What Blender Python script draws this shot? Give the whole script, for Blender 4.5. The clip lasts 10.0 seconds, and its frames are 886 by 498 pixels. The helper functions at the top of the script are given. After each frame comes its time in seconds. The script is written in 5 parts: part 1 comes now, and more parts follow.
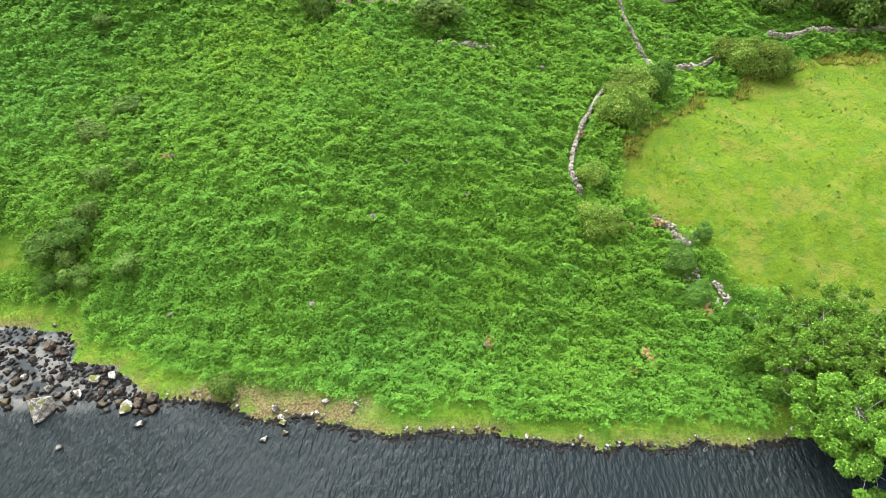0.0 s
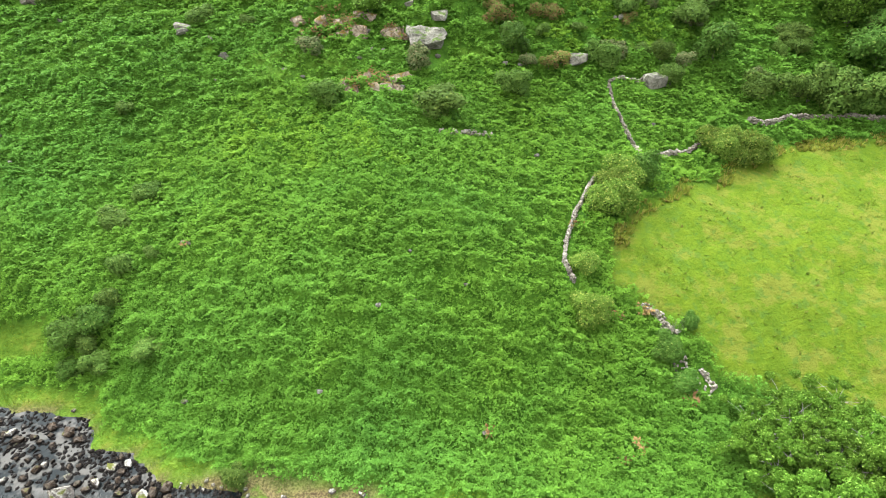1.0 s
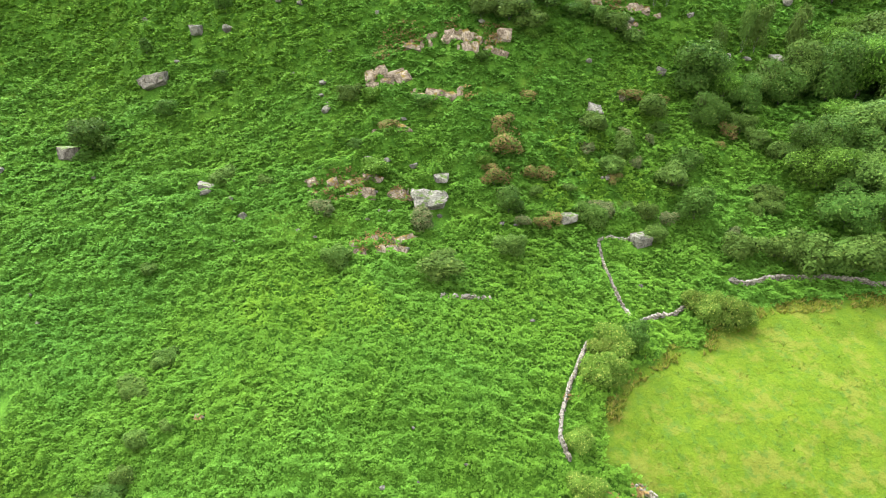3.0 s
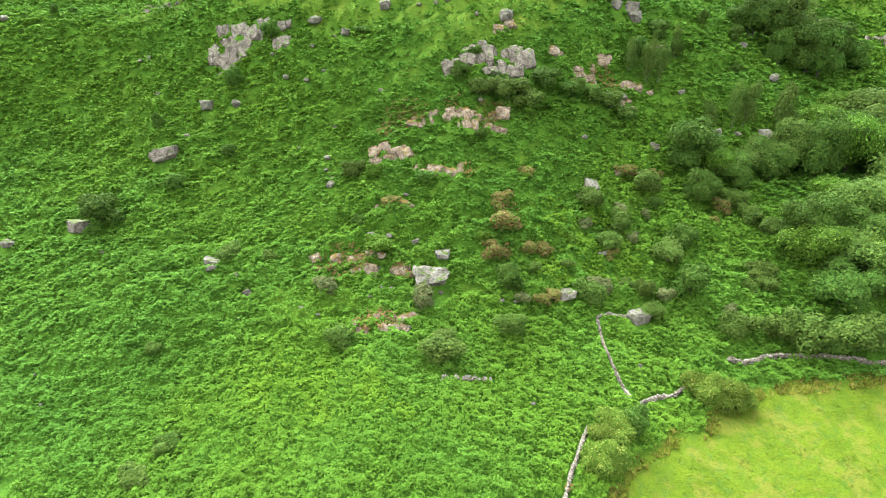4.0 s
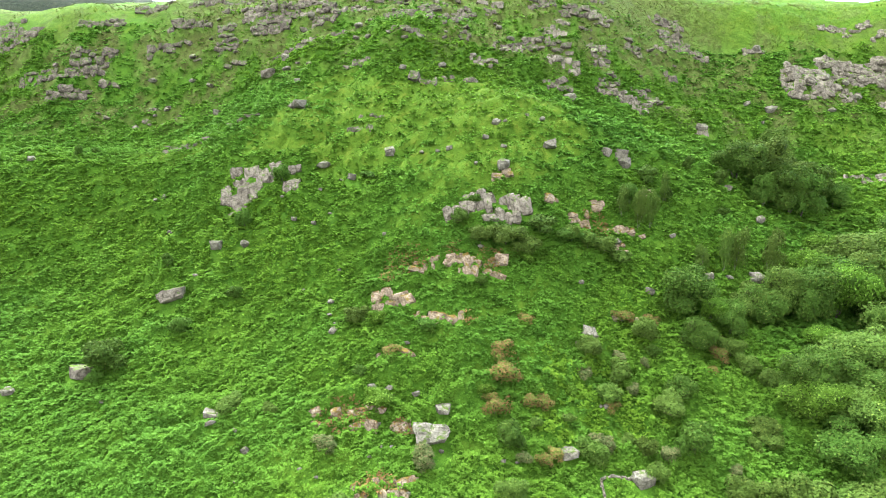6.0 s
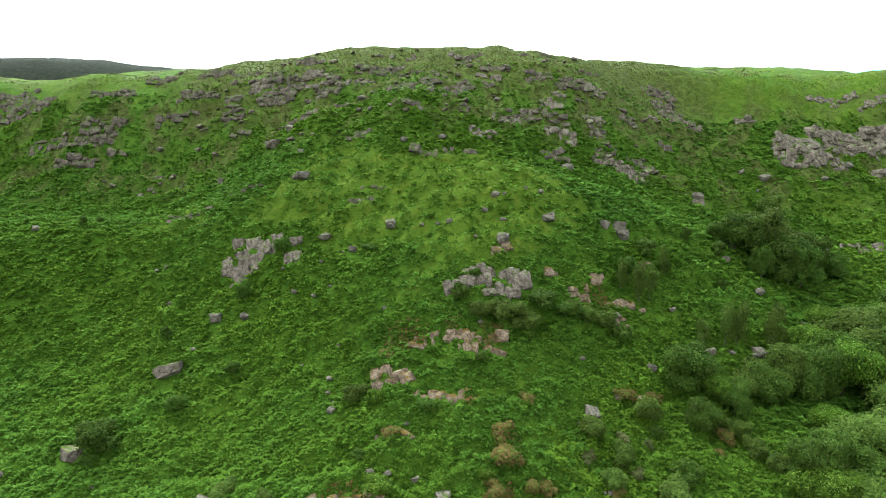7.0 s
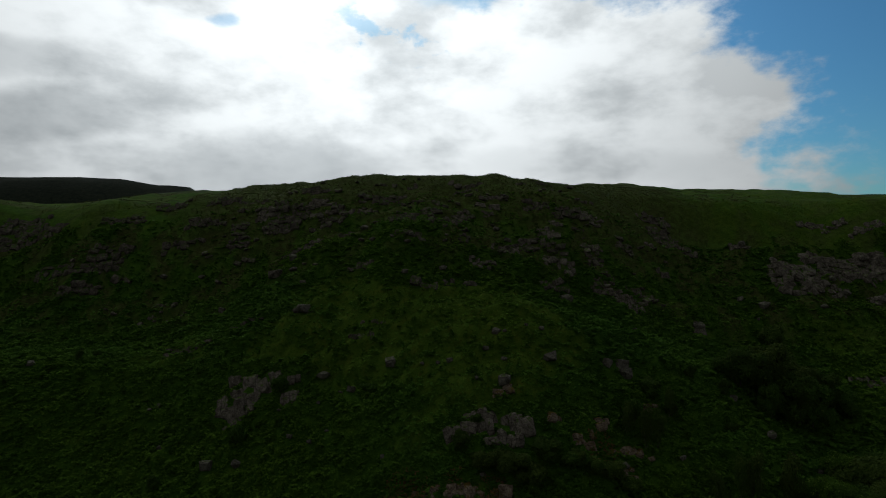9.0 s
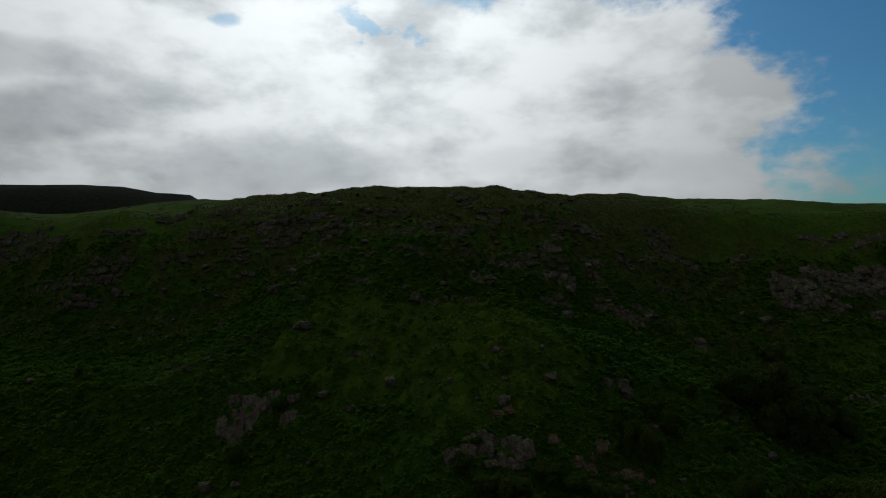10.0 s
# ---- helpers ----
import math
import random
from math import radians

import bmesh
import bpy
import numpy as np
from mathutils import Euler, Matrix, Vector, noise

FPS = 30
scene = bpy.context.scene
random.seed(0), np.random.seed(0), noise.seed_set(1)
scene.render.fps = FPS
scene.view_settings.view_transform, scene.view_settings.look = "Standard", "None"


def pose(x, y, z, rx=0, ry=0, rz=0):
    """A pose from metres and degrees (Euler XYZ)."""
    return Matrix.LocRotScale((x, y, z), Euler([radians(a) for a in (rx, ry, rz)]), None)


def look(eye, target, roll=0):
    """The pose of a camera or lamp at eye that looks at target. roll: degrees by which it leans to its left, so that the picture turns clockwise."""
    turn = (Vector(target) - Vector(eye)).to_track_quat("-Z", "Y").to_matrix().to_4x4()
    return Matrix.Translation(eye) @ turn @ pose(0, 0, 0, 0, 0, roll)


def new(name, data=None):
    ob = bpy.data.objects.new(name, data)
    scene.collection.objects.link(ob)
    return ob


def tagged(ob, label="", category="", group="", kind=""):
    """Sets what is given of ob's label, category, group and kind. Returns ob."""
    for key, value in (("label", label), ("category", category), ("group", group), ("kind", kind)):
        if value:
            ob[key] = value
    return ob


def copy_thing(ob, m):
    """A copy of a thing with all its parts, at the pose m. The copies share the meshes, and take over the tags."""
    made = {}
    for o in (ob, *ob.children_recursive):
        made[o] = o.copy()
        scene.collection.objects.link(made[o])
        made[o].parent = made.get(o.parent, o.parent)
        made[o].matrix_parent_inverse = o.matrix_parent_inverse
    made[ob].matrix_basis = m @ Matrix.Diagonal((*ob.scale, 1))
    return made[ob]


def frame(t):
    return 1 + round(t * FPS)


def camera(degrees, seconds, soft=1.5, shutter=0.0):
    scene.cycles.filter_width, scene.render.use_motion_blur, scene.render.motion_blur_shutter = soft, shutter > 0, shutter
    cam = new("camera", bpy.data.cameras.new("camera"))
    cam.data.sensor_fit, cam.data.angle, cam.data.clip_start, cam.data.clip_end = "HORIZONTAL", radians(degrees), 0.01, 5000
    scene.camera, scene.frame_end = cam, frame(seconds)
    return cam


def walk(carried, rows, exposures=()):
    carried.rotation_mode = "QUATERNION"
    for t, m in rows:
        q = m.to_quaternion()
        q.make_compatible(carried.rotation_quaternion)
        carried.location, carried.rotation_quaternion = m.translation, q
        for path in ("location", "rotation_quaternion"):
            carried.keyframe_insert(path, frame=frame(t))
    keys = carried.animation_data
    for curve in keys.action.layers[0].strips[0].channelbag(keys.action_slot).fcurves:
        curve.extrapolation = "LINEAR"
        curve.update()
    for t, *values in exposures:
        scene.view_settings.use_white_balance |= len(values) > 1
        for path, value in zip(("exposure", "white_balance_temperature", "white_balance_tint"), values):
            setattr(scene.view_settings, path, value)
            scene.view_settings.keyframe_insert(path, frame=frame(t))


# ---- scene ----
cam = camera(78.35, 10.0, soft=1.0)
# seconds, x, y, z, tilt, roll, turn
PATH = [
    (0.0, 0.00, 0.00, 46.10, 47.00, -0.41, 0.06),
    (0.5, -0.12, 0.59, 49.73, 48.76, -0.32, 0.00),
    (1.0, -0.18, 1.36, 53.32, 50.62, -0.22, -0.05),
    (1.5, -0.21, 2.26, 56.83, 52.52, -0.14, -0.07),
    (2.0, -0.23, 3.14, 60.30, 54.55, -0.11, -0.05),
    (2.5, -0.24, 4.04, 63.73, 56.60, -0.12, -0.02),
    (2.7, -0.25, 4.38, 65.09, 57.45, -0.11, -0.01),
    (3.8, -0.42, 6.17, 72.51, 62.21, -0.09, 0.01),
    (4.0, -0.46, 6.49, 73.84, 63.10, -0.07, -0.00),
    (4.5, -0.57, 7.24, 77.13, 65.34, -0.01, -0.03),
    (5.0, -0.66, 7.97, 80.41, 67.61, 0.02, -0.05),
    (5.5, -0.71, 8.69, 83.70, 69.92, 0.07, -0.06),
    (5.7, -0.72, 8.98, 85.00, 70.84, 0.11, -0.05),
    (6.8, -0.80, 10.53, 92.11, 76.31, 0.20, -0.04),
    (7.0, -0.81, 10.76, 93.38, 77.34, 0.21, -0.04),
    (7.5, -0.80, 11.26, 96.52, 79.98, 0.23, -0.01),
    (8.0, -0.80, 11.64, 99.59, 82.69, 0.24, 0.02),
    (8.5, -0.82, 11.95, 102.54, 85.37, 0.23, 0.04),
    (8.7, -0.82, 12.07, 103.68, 86.46, 0.22, 0.06),
    (9.0, -0.80, 12.24, 105.33, 87.32, 0.23, 0.06),
    (9.5, -0.76, 12.52, 108.04, 87.52, 0.28, 0.10),
    (10.0, -0.73, 12.88, 110.74, 87.29, 0.30, 0.12),
]
EXPOSURES = [(0.0, 1.45), (2.5, 1.55), (4.5, 1.7), (5.7, 1.8), (6.8, 1.22), (7.0, 0.78), (7.5, -0.55), (8.0, -1.8), (8.5, -2.87), (9.0, -3.4), (9.5, -3.6), (10.0, -3.67)]
walk(cam, [(t, pose(x, y, z, rx, 0, rz) @ pose(0, 0, 0, 0, 0, roll)) for t, x, y, z, rx, roll, rz in PATH], EXPOSURES)

# ---- node helpers ----
def nd(nt, kind, ins=(), out=0, operation="", clamp=False, smoothstep=False):
    """A node with its inputs set or linked in order (None: left as it is); returns its output socket."""
    n = nt.nodes.new("ShaderNode" + kind)
    if operation:
        n.operation = operation
    if clamp:
        n.use_clamp = True
    if smoothstep:
        n.interpolation_type = "SMOOTHSTEP"
    items = ins.items() if isinstance(ins, dict) else enumerate(ins)
    for k, v in items:
        if v is None:
            continue
        if isinstance(v, bpy.types.NodeSocket):
            nt.links.new(v, n.inputs[k])
        else:
            n.inputs[k].default_value = v
    return n.outputs[out]


def ma(nt, op, a, b=None, c=None, clamp=False):
    return nd(nt, "Math", [a, b, c], operation=op, clamp=clamp)


def rng(nt, v, a, b, c=0.0, d=1.0):
    return nd(nt, "MapRange", [v, a, b, c, d], smoothstep=True)


def mixc(nt, f, a, b, blend="MIX"):
    n = nt.nodes.new("ShaderNodeMix")
    n.data_type, n.blend_type = "RGBA", blend
    for k, v in ((0, f), (6, a), (7, b)):
        if isinstance(v, bpy.types.NodeSocket):
            nt.links.new(v, n.inputs[k])
        else:
            n.inputs[k].default_value = v if k == 0 else (*v, 1)
    return n.outputs[2]


def noise_of(nt, vec, scale, detail=3.0, rough=0.55, dist=0.0):
    return nd(nt, "TexNoise", {"Vector": vec, "Scale": scale, "Detail": detail, "Roughness": rough, "Distortion": dist})


# ---- world: broken cloud, brightest round the veiled sun above the hill ----
SUN_AZIMUTH, SUN_HEIGHT = radians(-9), radians(33)
sun_way = Vector((math.sin(SUN_AZIMUTH) * math.cos(SUN_HEIGHT), math.cos(SUN_AZIMUTH) * math.cos(SUN_HEIGHT), math.sin(SUN_HEIGHT)))
world = bpy.data.worlds.new("sky")
scene.world = world
world.use_nodes = True
wt = world.node_tree
wt.nodes.clear()
way = nd(wt, "TexCoord")
sky = nd(wt, "TexSky")
air = wt.nodes[-1]
air.sky_type, air.sun_disc, air.sun_elevation, air.sun_rotation = "NISHITA", False, SUN_HEIGHT, SUN_AZIMUTH
air.altitude, air.air_density, air.dust_density, air.ozone_density = 100, 1.0, 0.6, 3.0
sep = wt.nodes.new("ShaderNodeSeparateXYZ")
wt.links.new(way, sep.inputs[0])
wx, wy, wz = sep.outputs
ahead = ma(wt, "MAXIMUM", wy, 0.05)
su, sv = ma(wt, "DIVIDE", wx, ahead), ma(wt, "DIVIDE", wz, ahead)
puff = nd(wt, "Mapping", {"Vector": way, "Location": (0.37, 0.1, 0.22), "Scale": (1.0, 1.0, 1.7)})
billow = ma(wt, "SUBTRACT", noise_of(wt, puff, 5.2, 11.0, 0.60, 0.0), 0.5)
# clear sky opens to the east and above, with a ragged edge and two small windows
east = rng(wt, ma(wt, "ADD", ma(wt, "MULTIPLY_ADD", ma(wt, "MINIMUM", sv, 0.55), 0.55, su), ma(wt, "MULTIPLY", billow, 0.95)), 0.66, 0.84)
above = rng(wt, ma(wt, "ADD", ma(wt, "MULTIPLY_ADD", su, 0.06, sv), ma(wt, "MULTIPLY", billow, 0.35)), 0.405, 0.47)
above = ma(wt, "MULTIPLY", above, ma(wt, "MULTIPLY", rng(wt, su, -0.12, 0.12), rng(wt, sv, 0.8, 0.55)))


def window(u, v, ru, rv):
    d = nd(wt, "Math", [ma(wt, "POWER", ma(wt, "DIVIDE", ma(wt, "SUBTRACT", su, u), ru), 2.0), ma(wt, "POWER", ma(wt, "DIVIDE", ma(wt, "SUBTRACT", sv, v), rv), 2.0)], operation="ADD")
    return rng(wt, ma(wt, "ADD", d, ma(wt, "MULTIPLY", billow, 14.0)), 2.2, -0.5, 0.0, 0.6)


shreds = rng(wt, noise_of(wt, puff, 13.0, 6.0, 0.6), 0.54, 0.66)
gap = ma(wt, "MAXIMUM", window(-0.40, 0.365, 0.024, 0.010), ma(wt, "MULTIPLY", shreds, window(-0.10, 0.335, 0.09, 0.05)))
clear = ma(wt, "MULTIPLY", ma(wt, "MAXIMUM", ma(wt, "MAXIMUM", east, above), gap), rng(wt, wy, -0.1, 0.3))
cloud = ma(wt, "SUBTRACT", 1.0, clear)
shade_v = nd(wt, "Mapping", {"Vector": way, "Location": (1.3, 0.4, 0.9), "Scale": (1.0, 1.0, 1.9)})
belly = rng(wt, noise_of(wt, shade_v, 4.4, 9.0, 0.56, 0.0), 0.30, 0.58)


def grey(u, v, ru, rv, deep):
    """A darker underside of the cloud."""
    d = nd(wt, "Math", [ma(wt, "POWER", ma(wt, "DIVIDE", ma(wt, "SUBTRACT", su, u), ru), 2.0), ma(wt, "POWER", ma(wt, "DIVIDE", ma(wt, "SUBTRACT", sv, v), rv), 2.0)], operation="ADD")
    return rng(wt, ma(wt, "ADD", d, ma(wt, "MULTIPLY", billow, 3.0)), 1.5, 0.0, 1.0, 1.0 - deep)


under = ma(wt, "MULTIPLY", grey(-0.33, 0.10, 0.24, 0.065, 0.5), grey(-0.74, 0.20, 0.22, 0.05, 0.42))
under = ma(wt, "MULTIPLY", under, ma(wt, "MULTIPLY", grey(-0.80, 0.30, 0.22, 0.04, 0.35), grey(0.30, 0.11, 0.35, 0.03, 0.15)))
belly = ma(wt, "MULTIPLY_ADD", belly, 0.55, 0.45)
belly = ma(wt, "MULTIPLY", belly, under)
belly = ma(wt, "MAXIMUM", belly, rng(wt, su, 0.12, 0.55, 0.0, 0.72))
toward = nd(wt, "VectorMath", [way, tuple(sun_way)], operation="DOT_PRODUCT", out=1)
glow = ma(wt, "POWER", ma(wt, "MAXIMUM", ma(wt, "MULTIPLY_ADD", toward, 0.5, 0.5), 0.0), 7.0)
gain = ma(wt, "MULTIPLY_ADD", glow, 10.6, 0.95)
cloud_col = mixc(wt, belly, (0.28, 0.325, 0.355), (1.17, 1.24, 1.27))
def scaled(nt, v, by):
    n = nt.nodes.new("ShaderNodeVectorMath")
    n.operation = "SCALE"
    nt.links.new(v, n.inputs[0])
    nt.links.new(by, n.inputs["Scale"])
    return n.outputs[0]


cloud_lit = scaled(wt, cloud_col, gain)
blue = mixc(wt, 1.0, sky, (0.38, 0.80, 0.98), "MULTIPLY")
blue_gain = scaled(wt, blue, ma(wt, "MULTIPLY", ma(wt, "MULTIPLY_ADD", glow, 0.4, 0.5), rng(wt, wz, 0.35, 0.75, 1.0, 0.3)))
both = mixc(wt, cloud, blue_gain, cloud_lit)
bg = wt.nodes.new("ShaderNodeBackground")
wt.links.new(both, bg.inputs[0])
bg.inputs[1].default_value = 1.0
wo = wt.nodes.new("ShaderNodeOutputWorld")
wt.links.new(bg.outputs[0], wo.inputs[0])
sun = new("sun", bpy.data.lights.new("sun", "SUN"))
sun.data.energy, sun.data.angle, sun.data.color = 1.1, radians(12), (1.0, 0.95, 0.86)
sun.matrix_world = look(sun_way * 50, (0, 0, 0))

# ---- materials ----
def surface(name):
    m = bpy.data.materials.new(name)
    m.use_nodes = True
    nt = m.node_tree
    return m, nt, nt.nodes["Principled BSDF"], nt.nodes["Material Output"]


def place_of(nt):
    return nd(nt, "NewGeometry")


def bump(nt, h, strength, dist, b):
    nt.links.new(nd(nt, "Bump", {"Strength": strength, "Distance": dist, "Height": h}), b.inputs["Normal"])


def leafy(name, dark, light, other, amount=0.15, patch=0.06, translucent=0.3, vary=1.0, broad=False):
    """Foliage: each leaf its own tone between dark and light, drifting in patches, a share of another colour."""
    m, nt, b, o = surface(name)
    isl = nd(nt, "NewGeometry", out=8)
    at = place_of(nt)
    drift = rng(nt, noise_of(nt, at, patch, 3.0, 0.6), 0.32, 0.68)
    mid = rng(nt, noise_of(nt, at, patch * 5.0, 3.0, 0.6), 0.34, 0.66)
    tuft = rng(nt, noise_of(nt, nd(nt, "Mapping", {"Vector": at, "Rotation": (0, 0, 0.45), "Scale": (0.6, 1.3, 1.0)}), max(patch * 16.0, 0.9), 3.0, 0.65), 0.36, 0.64)
    tone = ma(nt, "ADD", ma(nt, "MULTIPLY_ADD", drift, 0.27, ma(nt, "MULTIPLY", tuft, 0.16)), ma(nt, "MULTIPLY_ADD", mid, 0.19, ma(nt, "MULTIPLY", isl, 0.38)))
    obj = nd(nt, "ObjectInfo", out=5)
    col = mixc(nt, tone, dark, light)
    if broad:
        sway = rng(nt, noise_of(nt, at, 0.017, 4.0, 0.6), 0.36, 0.64)
        col = mixc(nt, 1.0, col, mixc(nt, sway, (0.88, 0.97, 1.14), (1.10, 1.02, 0.86)), "MULTIPLY")
    odd = ma(nt, "GREATER_THAN", ma(nt, "FRACT", ma(nt, "MULTIPLY", isl, 37.0)), 1.0 - amount)
    col = mixc(nt, odd, col, other)
    col = nd(nt, "HueSaturation", {"Hue": ma(nt, "MULTIPLY_ADD", obj, 0.014 * vary, 0.5 - 0.009 * vary), "Saturation": 1.0, "Value": ma(nt, "MULTIPLY_ADD", obj, 0.4 * vary, 1.0 - 0.2 * vary), "Color": col})
    nt.links.new(col, b.inputs["Base Color"])
    b.inputs["Roughness"].default_value = 0.75
    b.inputs["Specular IOR Level"].default_value = 0.05
    tr = nt.nodes.new("ShaderNodeBsdfTranslucent")
    nt.links.new(col, tr.inputs[0])
    mx = nt.nodes.new("ShaderNodeMixShader")
    mx.inputs[0].default_value = translucent
    nt.links.new(b.outputs[0], mx.inputs[1]); nt.links.new(tr.outputs[0], mx.inputs[2])
    nt.links.new(mx.outputs[0], o.inputs[0])
    return m


def rocky(name, dark, light, moss, moss_amount=0.35, wet=False, white=0.0, crack=0.45, joint=0.05):
    """Lichened rock: pale and dark blotches, cracks, moss and turf on the flat tops."""
    m, nt, b, o = surface(name)
    at = place_of(nt)
    g = nd(nt, "NewGeometry", out=1)
    up = nt.nodes.new("ShaderNodeSeparateXYZ")
    nt.links.new(g, up.inputs[0])
    n1, n2 = noise_of(nt, at, 0.55, 6.0, 0.65), noise_of(nt, at, 3.2, 5.0, 0.7)
    col = mixc(nt, rng(nt, ma(nt, "MULTIPLY_ADD", n2, 0.5, ma(nt, "MULTIPLY", n1, 0.5)), 0.36, 0.66), dark, light)
    streak = nd(nt, "Mapping", {"Vector": at, "Scale": (2.2, 2.2, 0.25)})
    col = mixc(nt, ma(nt, "MULTIPLY", rng(nt, noise_of(nt, streak, 1.2, 4.0, 0.6), 0.55, 0.72), 0.6), col, tuple(0.35 * c for c in dark))
    if white:
        col = mixc(nt, ma(nt, "MULTIPLY", rng(nt, ma(nt, "MULTIPLY_ADD", up.outputs[2], 0.30, noise_of(nt, at, 1.8, 5.0, 0.65)), 0.65, 0.80), white), col, (0.40, 0.37, 0.32))
    warp = nd(nt, "VectorMath", [at, nd(nt, "TexNoise", {"Vector": at, "Scale": 0.8, "Detail": 3.0}, out=1)], operation="ADD")
    cell = nt.nodes.new("ShaderNodeTexVoronoi")
    cell.feature = "DISTANCE_TO_EDGE"
    cell.inputs["Scale"].default_value = crack
    nt.links.new(warp, cell.inputs["Vector"])
    split = rng(nt, cell.outputs[0], 0.0, joint)
    col = mixc(nt, ma(nt, "MULTIPLY_ADD", split, 0.5, 0.5), tuple(0.4 * c for c in dark), col)
    mossy = rng(nt, ma(nt, "MULTIPLY_ADD", up.outputs[2], 0.3, noise_of(nt, at, 0.9, 5.0, 0.65)), 0.86 - moss_amount * 0.4, 0.98 - moss_amount * 0.4)
    col = mixc(nt, mossy, col, moss)
    if wet:
        pos = nt.nodes.new("ShaderNodeSeparateXYZ")
        nt.links.new(at, pos.inputs[0])
        line = rng(nt, ma(nt, "MULTIPLY_ADD", n2, 0.3, pos.outputs[2]), 0.3, 0.52)
        col = mixc(nt, line, tuple(0.22 * c for c in dark), col)
        nt.links.new(ma(nt, "MULTIPLY_ADD", line, 0.25, 0.7), b.inputs["Roughness"])
    else:
        b.inputs["Roughness"].default_value = 0.9
    nt.links.new(col, b.inputs["Base Color"])
    b.inputs["Specular IOR Level"].default_value = 0.08
    bump(nt, ma(nt, "MULTIPLY_ADD", split, 0.3, ma(nt, "ADD", n2, n1)), 0.7, 0.16, b)
    return m


BRACKEN = leafy("bracken", (0.046, 0.110, 0.011), (0.110, 0.222, 0.025), (0.22, 0.40, 0.055), 0.0, 0.05, 0.3, 0.0, True)
LIME_BRACKEN = leafy("young_bracken", (0.066, 0.140, 0.011), (0.145, 0.255, 0.024), (0.29, 0.42, 0.05), 0.0, 0.05, 0.35, 0.0)
DEAD_BRACKEN = leafy("dead_bracken", (0.10, 0.075, 0.025), (0.27, 0.155, 0.065), (0.07, 0.14, 0.02), 0.4, 0.2)
GRASS = leafy("field_grass", (0.046, 0.086, 0.008), (0.110, 0.144, 0.013), (0.145, 0.15, 0.03), 0.12, 0.12, 0.2, 0.0)
TUSSOCK = leafy("tussocks", (0.065, 0.110, 0.012), (0.130, 0.165, 0.022), (0.12, 0.11, 0.03), 0.2, 0.2, 0.2, 0.0)
BANK_GRASS = leafy("bank_grass", (0.052, 0.102, 0.008), (0.108, 0.155, 0.012), (0.17, 0.18, 0.018), 0.12, 0.15, 0.2, 0.0)
HILL_GRASS = leafy("hill_grass", (0.048, 0.098, 0.011), (0.104, 0.172, 0.020), (0.13, 0.13, 0.028), 0.15, 0.05, 0.2, 0.0)
RUSH = leafy("rushes", (0.110, 0.135, 0.016), (0.225, 0.235, 0.035), (0.22, 0.18, 0.05), 0.2, 0.15)
LEAF_WILLOW = leafy("willow_leaves", (0.032, 0.064, 0.009), (0.076, 0.124, 0.021), (0.10, 0.14, 0.025), 0.06, 0.25, 0.18)
LEAF_SALLOW = leafy("field_sallow_leaves", (0.040, 0.076, 0.007), (0.105, 0.160, 0.022), (0.18, 0.20, 0.04), 0.1, 0.25)
HEATHER = leafy("heather", (0.042, 0.054, 0.018), (0.145, 0.150, 0.052), (0.08, 0.13, 0.024), 0.35, 0.1, 0.15, 0.0)
LEAF_DARK = leafy("thorn_leaves", (0.020, 0.050, 0.006), (0.060, 0.116, 0.016), (0.09, 0.13, 0.025), 0.05, 0.25, 0.18)
LEAF_BRIGHT = leafy("alder_leaves", (0.030, 0.074, 0.006), (0.082, 0.160, 0.016), (0.15, 0.25, 0.04), 0.08, 0.3)
LEAF_PALE = leafy("sallow_leaves", (0.055, 0.080, 0.022), (0.115, 0.145, 0.052), (0.15, 0.13, 0.06), 0.2, 0.25)
LEAF_BROWN = leafy("withered_leaves", (0.06, 0.055, 0.014), (0.24, 0.155, 0.06), (0.08, 0.15, 0.02), 0.35, 0.25)
# shade within the crowns, painted as a darker leaf colour
INNER_SHADE = leafy("inner_leaves", (0.016, 0.036, 0.005), (0.040, 0.074, 0.011), (0.03, 0.045, 0.01), 0.1, 0.6, 0.0)
ROCK = rocky("grey_rock", (0.060, 0.054, 0.042), (0.195, 0.180, 0.142), (0.05, 0.075, 0.014), 0.22)
CRAG = rocky("crag_rock", (0.050, 0.041, 0.031), (0.24, 0.21, 0.17), (0.06, 0.10, 0.014), 0.34, crack=0.3, joint=0.06)
RUSTY = rocky("rusty_rock", (0.075, 0.050, 0.031), (0.31, 0.25, 0.185), (0.12, 0.085, 0.020), 0.42, crack=0.4, joint=0.06)
DARK_CRAG = rocky("dark_crag_rock", (0.030, 0.025, 0.021), (0.185, 0.155, 0.125), (0.045, 0.08, 0.012), 0.5, crack=0.3, joint=0.06)
WET_STONE = rocky("shore_stone", (0.036, 0.028, 0.022), (0.12, 0.098, 0.078), (0.065, 0.065, 0.016), 0.22, True, 0.6, 1.0)
DARK_STONE = rocky("wet_dark_stone", (0.016, 0.010, 0.006), (0.050, 0.033, 0.021), (0.045, 0.045, 0.012), 0.12, True, 0.06, 1.0)
WALL_STONE = rocky("wall_stone", (0.06, 0.050, 0.038), (0.31, 0.272, 0.215), (0.08, 0.075, 0.02), 0.05)


def bark_of(name, dark, light):
    m, nt, b, o = surface(name)
    at = place_of(nt)
    col = mixc(nt, rng(nt, noise_of(nt, at, 4.0, 5.0, 0.7), 0.35, 0.65), dark, light)
    nt.links.new(col, b.inputs["Base Color"])
    b.inputs["Roughness"].default_value = 0.9
    bump(nt, noise_of(nt, at, 14.0, 4.0), 0.6, 0.05, b)
    return m


